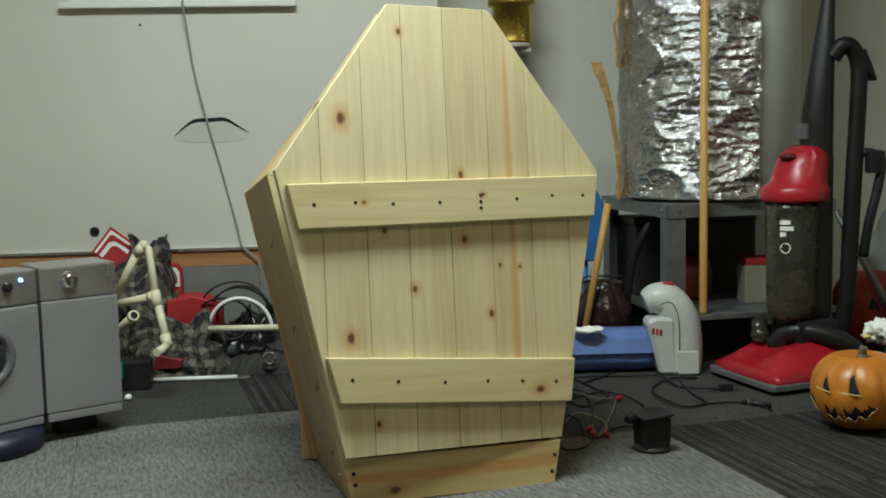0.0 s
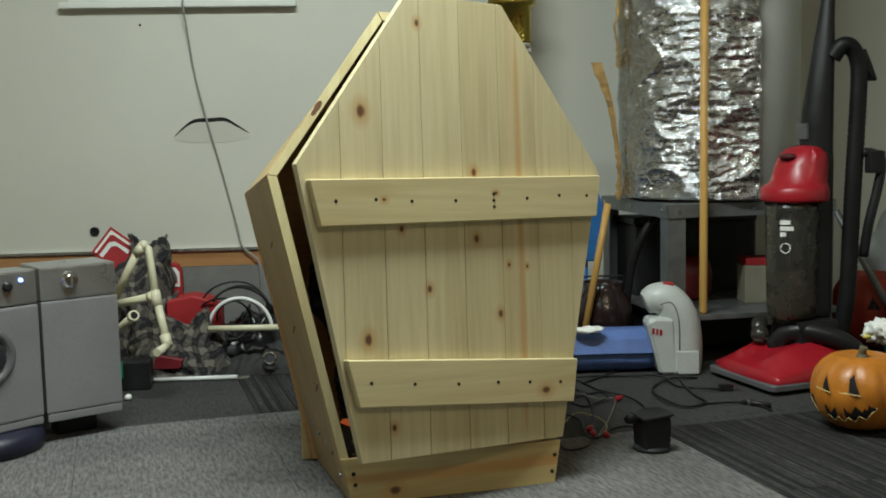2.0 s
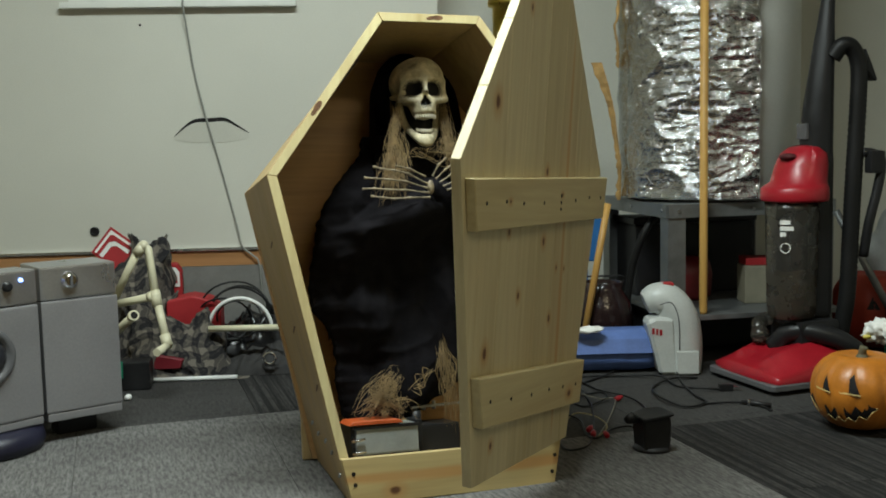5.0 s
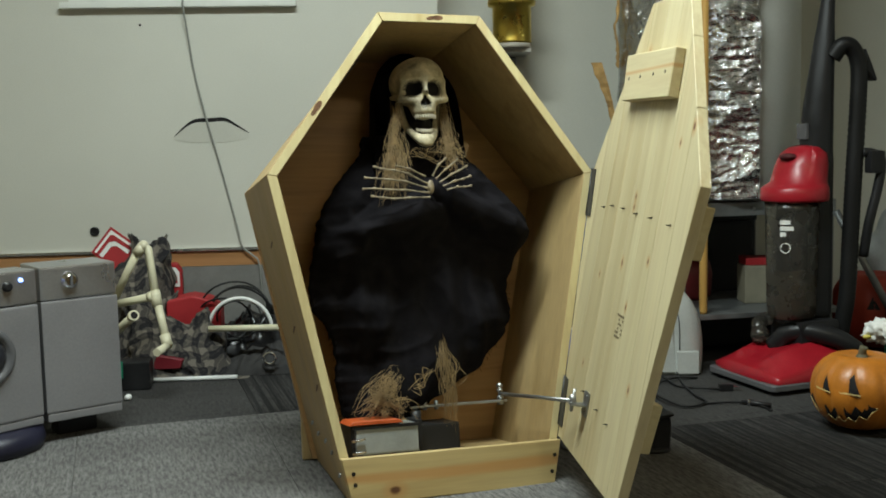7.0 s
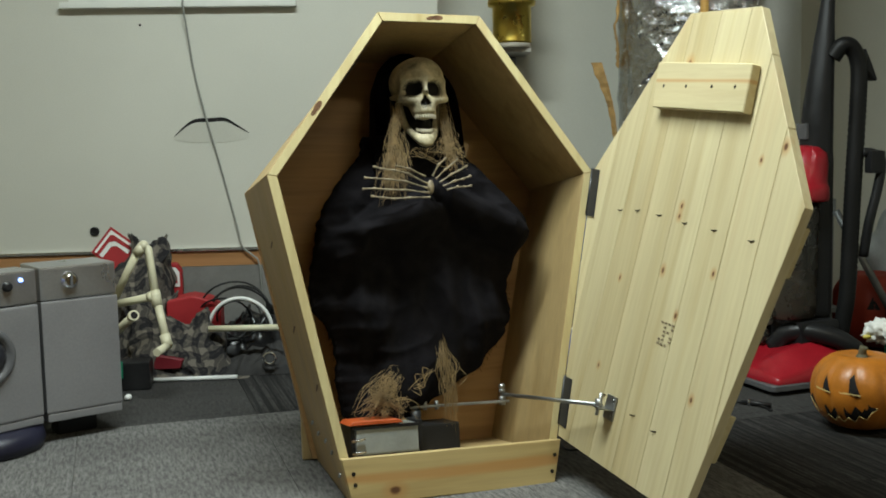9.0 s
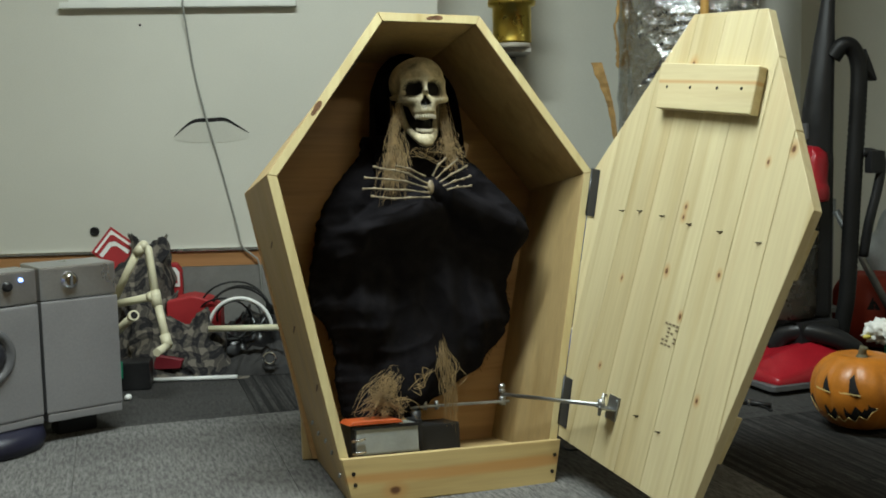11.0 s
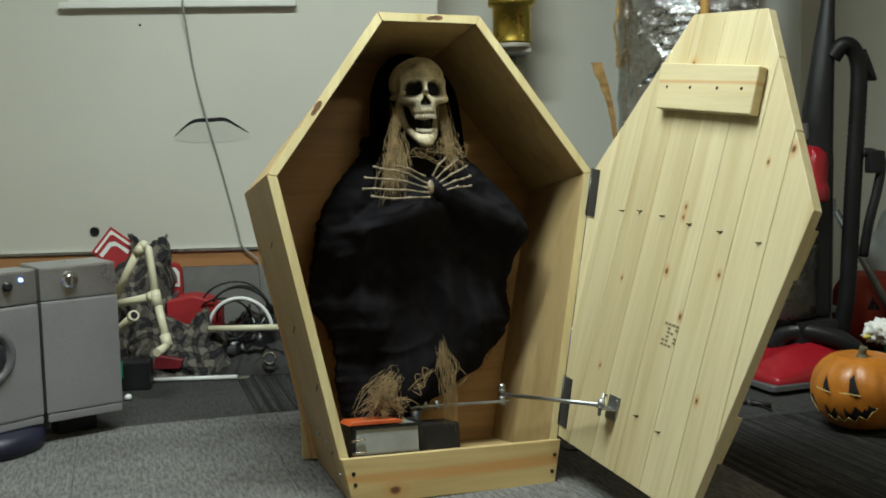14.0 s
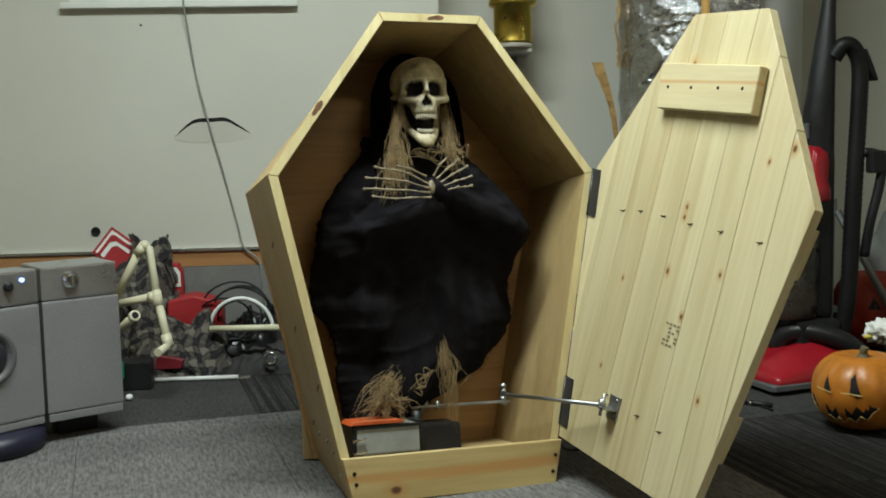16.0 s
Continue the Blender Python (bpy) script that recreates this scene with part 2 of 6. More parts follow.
STEM = plain("stem", (0.13, 0.12, 0.07), 0.8, vary=0.4)
BLUE_TARP = plain("blue_tarp", (0.10, 0.17, 0.42), 0.55, vary=0.25, scale=14)
BLUE = plain("blue_plastic", (0.02, 0.13, 0.36), 0.4)
PALE = plain("pale_grey_plastic", (0.50, 0.52, 0.50), 0.35, vary=0.1)
WHITE_PLASTIC = plain("white_plastic", (0.78, 0.78, 0.76), 0.4, vary=0.1)
KETTLE = plain("dark_enamel", (0.022, 0.012, 0.012), 0.18, vary=0.3)
TAN = plain("tan_foam", (0.46, 0.28, 0.10), 0.8, vary=0.4, scale=20)
ORANGE_RED = plain("orange_cover", (0.50, 0.09, 0.02), 0.4)
GREEN = plain("green_plastic", (0.01, 0.30, 0.17), 0.4)
PAPER = plain("white_paper", (0.8, 0.8, 0.76), 0.8, vary=0.1)
YELLOW = plain("yellow_plastic", (0.6, 0.5, 0.08), 0.4)


# ---- mesh helpers ----
def box(bm, x0, x1, y0, y1, z0, z1, bevel=0.0, m=None):
    r = bmesh.ops.create_cube(bm, size=1)["verts"]
    for v in r:
        v.co = Vector(((x0 + x1) / 2 + v.co.x * (x1 - x0), (y0 + y1) / 2 + v.co.y * (y1 - y0), (z0 + z1) / 2 + v.co.z * (z1 - z0)))
    if m:
        bmesh.ops.transform(bm, matrix=m, verts=r)
    if bevel:
        bmesh.ops.bevel(bm, geom=list({e for v in r for e in v.link_edges}), offset=bevel, segments=2, affect="EDGES", profile=0.7)
    return r


def prism(bm, poly, y0, y1, bevel=0.0):
    """Extrudes a polygon of (x, z) along y."""
    a = [bm.verts.new((x, y0, z)) for x, z in poly]
    b = [bm.verts.new((x, y1, z)) for x, z in poly]
    fs = [bm.faces.new(a), bm.faces.new(b[::-1])]
    n = len(poly)
    for i in range(n):
        fs.append(bm.faces.new((a[i], b[i], b[(i + 1) % n], a[(i + 1) % n])))
    bmesh.ops.recalc_face_normals(bm, faces=fs)
    if bevel:
        bmesh.ops.bevel(bm, geom=list({e for f in fs for e in f.edges}), offset=bevel, segments=1, affect="EDGES")
    return a + b


def spline(points, steps=6):
    """A smooth line through the points."""
    p = [Vector(q) for q in points]
    p = [p[0] * 2 - p[1]] + p + [p[-1] * 2 - p[-2]]
    out = []
    for i in range(1, len(p) - 2):
        for k in range(steps):
            t = k / steps
            a, b, c, d = p[i - 1], p[i], p[i + 1], p[i + 2]
            out.append(0.5 * (2 * b + (c - a) * t + (2 * a - 5 * b + 4 * c - d) * t * t + (3 * b - 3 * c + d - a) * t ** 3))
    return out + [p[-2]]


def tube(bm, points, r, n=10, caps=True, mat=0):
    """A round bar along points; r may be a list."""
    pts = [Vector(q) for q in points]
    rs = r if isinstance(r, (list, tuple)) else [r] * len(pts)
    rings, side = [], None
    for i, p in enumerate(pts):
        d = (pts[min(i + 1, len(pts) - 1)] - pts[max(i - 1, 0)]).normalized()
        if side is None:
            side = d.orthogonal().normalized()
        side = (side - d * side.dot(d)).normalized()
        up = d.cross(side)
        rings.append([bm.verts.new(p + rs[i] * (math.cos(2 * math.pi * k / n) * side + math.sin(2 * math.pi * k / n) * up)) for k in range(n)])
    for a, b in zip(rings, rings[1:]):
        for k in range(n):
            f = bm.faces.new((a[k], a[(k + 1) % n], b[(k + 1) % n], b[k]))
            f.smooth, f.material_index = True, mat
    if caps:
        bm.faces.new(rings[0][::-1]).material_index = mat
        bm.faces.new(rings[-1]).material_index = mat


def lathe(bm, prof, n=32, at=(0, 0, 0), mat=0, smooth=True):
    """Turns a profile of (r, z) about z."""
    at = Vector(at)
    rings = [[bm.verts.new(at + Vector((max(r, 1e-4) * math.cos(2 * math.pi * k / n), max(r, 1e-4) * math.sin(2 * math.pi * k / n), z))) for k in range(n)] for r, z in prof]
    for a, b in zip(rings, rings[1:]):
        for k in range(n):
            f = bm.faces.new((a[k], a[(k + 1) % n], b[(k + 1) % n], b[k]))
            f.smooth, f.material_index = smooth, mat
    bm.faces.new(rings[0][::-1]).material_index = mat
    bm.faces.new(rings[-1]).material_index = mat
    return [v for r in rings for v in r]


def ball(bm, at, r, sub=3, mat=0):
    vs = bmesh.ops.create_icosphere(bm, subdivisions=sub, radius=1)["verts"]
    r = r if isinstance(r, (tuple, list)) else (r, r, r)
    for v in vs:
        v.co = Vector((at[0] + v.co.x * r[0], at[1] + v.co.y * r[1], at[2] + v.co.z * r[2]))
        for f in v.link_faces:
            f.smooth, f.material_index = True, mat
    return vs


def part(name, bm, material, parent=None, label="", m=None):
    me = bpy.data.meshes.new(name)
    bmesh.ops.recalc_face_normals(bm, faces=bm.faces)
    bm.to_mesh(me)
    bm.free()
    for mt in material if isinstance(material, (list, tuple)) else [material]:
        me.materials.append(mt)
    ob = new(name, me)
    if parent:
        ob.parent = parent
    if m:
        ob.matrix_basis = m
    if label:
        tagged(ob, label)
    return ob


def thing(name, m, label, category, group="", kind=""):
    e = new(name)
    e.empty_display_size = 0.05
    e.matrix_basis = m
    return tagged(e, label, category, group, kind)


# ---- the room ----
WALL_M = Matrix.Translation((-0.5, 3.72, 0)) @ pose(0, 0, 0, 0, 0, 4.6)


def room():
    bm = bmesh.new()
    for x0, x1, z0, z1 in ((-1.9, -0.72, 0.0, 2.4), (0.0, 0.50, 0.0, 2.4), (-0.72, 0.0, 0.0, 1.19), (-0.72, 0.0, 1.9, 2.4)):
        box(bm, x0, x1, 0, 0.12, max(z0, 0.365), z1)
    tagged(part("wall_north", bm, WALL, m=WALL_M), "pale grey-green painted garage wall with a dented patch", "wall", kind="structure")
    bm = bmesh.new()
    box(bm, 0.38, 3.1, 0.28, 0.40, 0.0, 2.4)
    box(bm, 0.38, 0.50, 0.1205, 0.2795, 0.0, 2.4)
    tagged(part("wall_recess", bm, WALL, m=WALL_M), "pale painted wall set back behind the water heater", "wall", kind="structure")
    bm = bmesh.new()
    box(bm, -1.9, 0.50, -0.012, 0.12, 0, 0.305)
    tagged(part("foundation", bm, CONCRETE, m=WALL_M), "grey concrete stem wall below the painted wall", "wall", kind="structure")
    bm = bmesh.new()
    box(bm, -1.9, 0.50, -0.004, 0.12, 0.306, 0.356, 0.002)
    tagged(part("trim", bm, SILL_WOOD, m=WALL_M), "brown bare wooden sill plate on the concrete", "trim", kind="structure")
    bm = bmesh.new()
    box(bm, -1.9, 0.50, -0.012, 0.0, 0.357, 0.368, 0.002)
    tagged(part("edge_trim", bm, ALU, m=WALL_M), "thin shiny aluminium edge strip along the wall", "trim", kind="structure")
    # Both walls are out of view; their paint steers the bounced fill.
    for nm, b in (("wall_west", (-2.5, -2.38, -3.0, 4.2)), ("wall_east", (2.5, 2.62, -3.0, 4.3))):
        bm = bmesh.new()
        box(bm, b[0], b[1], b[2], b[3], 0, 2.4)
        tagged(part(nm, bm, WALL if nm == "wall_east" else CREAM_WALL), "pale painted garage wall", "wall", kind="structure")
    # Unseen wall behind the eye, added in tan to tint the bounced fill.
    bm = bmesh.new()
    box(bm, -2.5, 2.62, -3.12, -3.0, 0, 2.4)
    tagged(part("wall_south", bm, BOUNCE_TAN), "unseen tan wall added to warm the bounced light", "wall", kind="structure")
    bm = bmesh.new()
    box(bm, -2.5, 2.62, -3.12, 4.4, 2.4, 2.5)
    tagged(part("ceiling", bm, CEIL), "plain pale garage ceiling", "ceiling", kind="structure")
    # the window whose lower casing shows above
    w = thing("window_1", WALL_M, "white-framed window with a pale sill in the garage wall", "window", kind="structure")
    bm = bmesh.new()
    box(bm, -0.745, 0.025, -0.035, 0.02, 1.172, 1.192, 0.003)
    part("window_sill", bm, WHITE, w)
    bm = bmesh.new()
    for x0, x1, z0, z1 in ((-0.72, 0.0, 1.193, 1.24), (-0.72, -0.67, 1.241, 1.9), (-0.05, 0.0, 1.241, 1.9), (-0.669, -0.051, 1.85, 1.9)):
        box(bm, x0, x1, -0.012, 0.08, z0, z1, 0.003)
    part("window_frame", bm, WHITE, w)
    bm = bmesh.new()
    box(bm, -0.67, -0.05, 0.04, 0.046, 1.24, 1.85)
    part("pane", bm, plain("dark_glass", (0.05, 0.06, 0.07), 0.1), w)
    # ceiling light
    for at in (LIGHT_AT, SIDE_LIGHT_AT):
        shop_light(at)


def shop_light(at):
    f = thing("ceiling_light", Matrix.Translation((at[0], at[1], 2.30)), "white twin-tube shop light under the ceiling", "lamp", "ceiling lights")
    bm = bmesh.new()
    prism(bm, [(-0.62, 0.0), (0.62, 0.0), (0.62, 0.06), (0.56, 0.10), (-0.56, 0.10), (-0.62, 0.06)], -0.10, 0.10, 0.003)
    part("housing", bm, WHITE, f)
    for y in (-0.045, 0.045):
        bm = bmesh.new()
        tube(bm, [(-0.59, y, -0.002), (0.59, y, -0.002)], 0.012, 12)
        part("tube", bm, glow("tube_glow" if y < 0 else "tube_glow_b", (1.0, 0.97, 0.85), 3.0), f)


room()


def floor_tiles():
    bm = bmesh.new()
    box(bm, -2.5, 2.62, -3.12, 4.4, -0.10, -0.006)
    fl = tagged(part("floor", bm, CONCRETE), "grey carpet tiles laid over a concrete garage floor", "floor", kind="structure")
    su, sv = 0.457, 0.514
    grid = pose(0, 0, 0, 0, 0, 17) @ Matrix.Translation((0.35, 2.883, 0))
    bmt = bmesh.new()
    box(bmt, -su / 2 + 0.0006, su / 2 - 0.0006, -sv / 2 + 0.0006, sv / 2 - 0.0006, -0.0058, 0, 0.0010)
    src = {}
    for i in range(-10, 9):
        for j in range(-13, 4):
            m = grid @ Matrix.Translation(((i + 0.5) * su, (j + 0.5) * sv, 0))
            x, y = m.translation.x, m.translation.y
            if not (-2.3 < x < 2.45 and -2.95 < y < 4.25):
                continue
            kind = "dark" if j >= 0 or (j == -1 and i >= 1) else "light"
            if (i, j) == (0, 0) or (i >= 2 and j in (-2, -3)):
                kind = "stripe"
            if kind not in src:
                me = bpy.data.meshes.new("carpet_tile")
                bmt.to_mesh(me)
                me.materials.append({"light": LIGHT_CARPET, "dark": DARK_CARPET, "stripe": STRIPE_CARPET}[kind])
                src[kind] = me
            ob = new("carpet_tile", src[kind])
            ob.parent = fl
            ob.matrix_basis = m
    bmt.free()


floor_tiles()

# ---- the coffin ----
COFFIN_M = pose(0.0122, 2.1859, -0.0035, -9.45, 1.28, 18.24)
HA, HB, HC, H1, H2, HBOARD, DEEP, TH = 0.114, 0.360, 0.219, 0.667, 1.008, 0.093, 0.31, 0.019
SLOPE = math.tan(radians(9.45))


def edge_x(z):
    return HC + (HB - HC) * z / H1


def coffin():
    c = thing("coffin", COFFIN_M, "pale pine coffin leaning back, its plank lid hinged", "coffin")
    ia, ib = HA - 0.010, HB - 0.0215
    out = [(-HC, 0), (-HB, H1), (-HA, H2), (HA, H2), (HB, H1), (HC, 0)]
    zi = H1 - 0.003
    inn = [(-HC + 0.0195, 0), (-ib, zi), (-ia, H2 - TH), (ia, H2 - TH), (ib, zi), (HC - 0.0195, 0)]
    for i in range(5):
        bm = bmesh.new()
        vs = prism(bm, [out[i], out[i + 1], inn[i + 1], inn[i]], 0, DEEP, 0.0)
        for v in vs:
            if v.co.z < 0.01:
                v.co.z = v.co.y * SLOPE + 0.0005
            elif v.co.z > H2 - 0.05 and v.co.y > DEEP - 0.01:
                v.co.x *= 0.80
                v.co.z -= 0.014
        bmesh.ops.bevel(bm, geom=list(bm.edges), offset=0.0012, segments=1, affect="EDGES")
        # Front-facing edges stay pale; the other faces carry the darker shade tone.
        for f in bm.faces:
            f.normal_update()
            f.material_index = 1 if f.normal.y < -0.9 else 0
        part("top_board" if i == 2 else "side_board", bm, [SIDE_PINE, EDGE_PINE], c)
    bm = bmesh.new()
    prism(bm, [(-edge_x(0.057), 0.057), (-HB, H1), (-HA * 0.8, H2 - 0.014), (HA * 0.8, H2 - 0.014), (HB, H1), (edge_x(0.057), 0.057)], DEEP + 0.0005, DEEP + 0.0125)
    part("back_panel", bm, PLY, c, "brown plywood back panel")
    bm = bmesh.new()
    box(bm, -0.25, -0.17, DEEP + 0.013, DEEP + 0.032, 0.056, 0.36, 0.002)
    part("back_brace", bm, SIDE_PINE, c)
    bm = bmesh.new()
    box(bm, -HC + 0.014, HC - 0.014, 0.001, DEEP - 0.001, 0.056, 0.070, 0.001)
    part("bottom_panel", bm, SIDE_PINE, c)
    bm = bmesh.new()
    prism(bm, [(-HC, 0.001), (-edge_x(HBOARD), HBOARD), (edge_x(HBOARD), HBOARD), (HC, 0.001)], -0.0195, -0.0005, 0.0015)
    fb = part("front_board", bm, FRONT_PINE, c)
    for x, z in ((-0.215, 0.062), (-0.212, 0.040), (0.222, 0.062), (0.214, 0.028)):
        bm = bmesh.new()
        tube(bm, [(x, -0.0194, z), (x, -0.0206, z)], 0.0042, 10)
        part("screw", bm, SCREW, fb)
    # bolts on the lower left side
    n = Vector((-H1, 0, HB - HC)).normalized()
    for y, z in ((0.09, 0.12), (0.05, 0.10), (0.19, 0.15), (0.03, 0.055), (0.15, 0.13)):
        bm = bmesh.new()
        p = Vector((-edge_x(z), y, z))
        tube(bm, [p, p + n * 0.004], 0.0055, 6)
        part("bolt", bm, STEEL, c)
    for y, z in ((0.12, 0.36), (0.13, 0.54), (0.03, 0.24)):
        bm = bmesh.new()
        p = Vector((-edge_x(z), y, z)) + n * 0.0002
        lathe(bm, [(0.006, -0.0005), (0.006, 0.0005)], 12)
        bmesh.ops.transform(bm, matrix=Matrix.Translation(p) @ n.to_track_quat("Z", "Y").to_matrix().to_4x4() @ Matrix.Diagonal((1, 2.2, 1, 1)), verts=bm.verts)
        part("knot", bm, plain("knot_dark", (0.10, 0.045, 0.02), 0.6), c)
    for x, z, w, h, r in ((-0.250, 0.807, 0.0060, 0.014, -36), (-0.258, 0.795, 0.0045, 0.009, -36), (0.016, 1.0, 0.014, 0.005, 0), (0.004, 0.999, 0.012, 0.004, 10)):
        bm = bmesh.new()
        lathe(bm, [(1.0, -0.0003), (1.0, 0.0003)], 16)
        bmesh.ops.transform(bm, matrix=Matrix.Translation((x, -0.0003, z)) @ pose(0, 0, 0, 0, -r) @ pose(0, 0, 0, 90) @ Matrix.Diagonal((w, h, 1, 1)), verts=bm.verts)
        part("knot", bm, plain("rim_knot", (0.17, 0.08, 0.035), 0.6, vary=0.5, scale=60), c)
    return c


COFFIN = coffin()


def strip_poly(x0, x1, zlow):
    """The lid's outline between two upright cuts."""
    def top(x):
        return H2 if abs(x) <= HA else H2 - (abs(x) - HA) / (HB - HA) * (H2 - H1)

    def low(x):
        return zlow if abs(x) <= edge_x(zlow) else (abs(x) - HC) / (HB - HC) * H1
    ups = [x0] + [k for k in (-HA, HA) if x0 < k < x1] + [x1]
    lows = [x0] + [k for k in (-edge_x(zlow), edge_x(zlow)) if x0 < k < x1] + [x1]
    poly = [(x, low(x)) for x in lows] + [(x, top(x)) for x in reversed(ups)]
    out = []
    for p in poly:
        if not out or (Vector(p) - Vector(out[-1])).length > 1e-4:
            out.append(p)
    if (Vector(out[0]) - Vector(out[-1])).length < 1e-4:
        out.pop()
    return out


def lid():
    zl = 0.099
    bm = bmesh.new()
    prism(bm, [(x * 0.992, 0.55 + (z - 0.55) * 0.992) for x, z in strip_poly(-HB, HB, zl)], -0.0125, -0.0065)
    ld = part("lid", bm, LID_PINE, COFFIN, "tongue-and-groove pine lid with two battens")
    seams = [-HB, -0.268, -0.177, -0.087, 0.006, 0.099, 0.192, 0.281, HB]
    for a, b in zip(seams, seams[1:]):
        bm = bmesh.new()
        prism(bm, strip_poly(a + (0.0005 if a > -HB else 0), b - (0.0005 if b < HB else 0), zl), -0.019, -0.0005, 0.0009)
        part("plank", bm, LID_PINE, ld)
    for corners in (((-0.342, 0.637), (-0.321, 0.549), (0.336, 0.567), (0.350, 0.656)), ((-0.275, 0.299), (-0.251, 0.208), (0.258, 0.174), (0.272, 0.264))):
        bm = bmesh.new()
        prism(bm, list(corners), -0.0385, -0.0192, 0.0018)
        bt = part("batten", bm, BATTEN_PINE, ld)
        (x0, z0), (x1, z1) = [((corners[0][k] + corners[1][k]) / 2) for k in (0, 1)], [((corners[2][k] + corners[3][k]) / 2) for k in (0, 1)]
        n = 8 if z0 > 0.4 else 6
        spots = (0.062, 0.188, 0.305, 0.455, 0.591, 0.715, 0.84, 0.95) if n == 8 else (0.07, 0.25, 0.44, 0.62, 0.77, 0.92)
        for s in spots + ((0.5912, 0.5914) if n == 8 else ()):
            bm = bmesh.new()
            x, z = x0 + (x1 - x0) * s, z0 + (z1 - z0) * s + 0.004 * math.sin(s * 40) + {0.5912: 0.013, 0.5914: -0.013}.get(s, 0)
            tube(bm, [(x, -0.0384, z), (x, -0.0392, z)], 0.0036, 10)
            part("screw", bm, SCREW, bt)
    # inner block
    bm = bmesh.new()
    prism(bm, [(0.158, 0.906), (-0.158, 0.899), (-0.164, 0.811), (0.140, 0.814)], 0.0005, 0.020, 0.0018)
    ib = part("inner_batten", bm, BLOCK_PINE, ld)
    for x in (0.116, 0.036, -0.05, -0.123):
        bm = bmesh.new()
        tube(bm, [(x, 0.0198, 0.857), (x, 0.0206, 0.857)], 0.0034, 10)
        part("screw", bm, SCREW, ib)
    # screw tips that came through
    for x, z in ((0.205, 0.598), (0.138, 0.605), (0.055, 0.605), (-0.038, 0.601), (-0.134, 0.600), (-0.245, 0.596), (0.10, 0.23), (-0.02, 0.222), (-0.10, 0.215)):
        bm = bmesh.new()
        tube(bm, [(x, -0.001, z), (x - 0.002, 0.007, z)], [0.0016, 0.0006], 6)
        tube(bm, [(x - 0.002, 0.0003, z), (x - 0.010, 0.0009, z + 0.002)], 0.0011, 5)
        part("screw_tip", bm, SCREW, ld)
    bm = bmesh.new()
    random.seed(5)
    for i in range(5):
        for j in range(6):
            if random.random() < 0.6:
                x, z = -0.035 - i * 0.012, 0.372 + j * 0.008
                box(bm, x - 0.004, x + 0.004, 0.0001, 0.0006, z - 0.0022, z + 0.0018)
    part("stamp", bm, plain("stamp_ink", (0.22, 0.17, 0.10), 0.8), ld, "grey ink mill stamp")
    # hinge leaves and the crank bracket
    for za, zb in ((0.571, 0.674), (0.123, 0.225)):
        bm = bmesh.new()
        prism(bm, [(edge_x(za) - 0.002, za), (edge_x(zb) - 0.002, zb), (edge_x(zb) - 0.034, zb), (edge_x(za) - 0.034, za)], 0.0001, 0.0022, 0.0006)
        tube(bm, [(edge_x(za) + 0.001, 0.0, za), (edge_x(zb) + 0.001, 0.0, zb)], 0.0045, 10)
        part("hinge", bm, BLACK_METAL, ld, "black steel butt hinge")
    bm = bmesh.new()
    box(bm, 0.040, 0.078, 0.0003, 0.003, 0.190, 0.238, 0.0008)
    box(bm, 0.044, 0.074, 0.003, 0.036, 0.209, 0.2125, 0.0008)
    tube(bm, [(0.06, 0.028, 0.195), (0.06, 0.028, 0.240)], 0.0035, 8)
    for z in (0.198, 0.230):
        tube(bm, [(0.05, 0.003, z), (0.05, 0.006, z)], 0.004, 6)
    part("bracket", bm, STEEL, ld, "zinc angle bracket with a bolt")
    return ld


LID = lid()
AXIS = Vector((HB - HC, 0, H1)).normalized()
PIVOT = Vector((HB, 0, H1))


def lid_pose(deg):
    return Matrix.Translation(PIVOT) @ Matrix.Rotation(radians(deg), 4, AXIS) @ Matrix.Translation(-PIVOT)


LID_ANGLES = [(0, 4.6), (0.5, 6.5), (1, 8.6), (1.5, 11.0), (2, 13.8), (2.5, 17.0), (3, 20.8), (3.5, 25.3), (4, 30.7), (4.2, 33.3), (4.7, 41.0), (5.25, 51.7), (5.8, 62.2), (6.3, 69.6), (6.5, 72.3), (7, 79.2), (7.5, 85.3), (8, 89.5), (8.5, 92.4), (9, 94.3), (9.5, 95.3), (10, 95.8), (16, 95.8)]

# the opener: a motor with a crank arm and a push rod to the lid
CRANK = Vector((-0.03, 0.15, 0.170))
LINK = 0.197
ROD_END = Vector((0.06, 0.028, 0.216))
OPEN_JOINT = Vector((0.163, 0.120, 0.170))
ROD = ((lid_pose(95.8) @ ROD_END) - OPEN_JOINT).length


def joint_at(deg):
    e = lid_pose(deg) @ ROD_END
    reach = math.sqrt(max(1e-6, ROD ** 2 - (e.z - CRANK.z) ** 2))
    dx, dy = e.x - CRANK.x, e.y - CRANK.y
    d = min(max(math.hypot(dx, dy), abs(reach - LINK) + 1e-4), reach + LINK - 1e-4)
    a = (LINK ** 2 - reach ** 2 + d * d) / (2 * d)
    h = math.sqrt(max(0, LINK ** 2 - a * a))
    ux, uy = dx / math.hypot(dx, dy), dy / math.hypot(dx, dy)
    return Vector((CRANK.x + a * ux - h * uy, CRANK.y + a * uy + h * ux, CRANK.z)), e


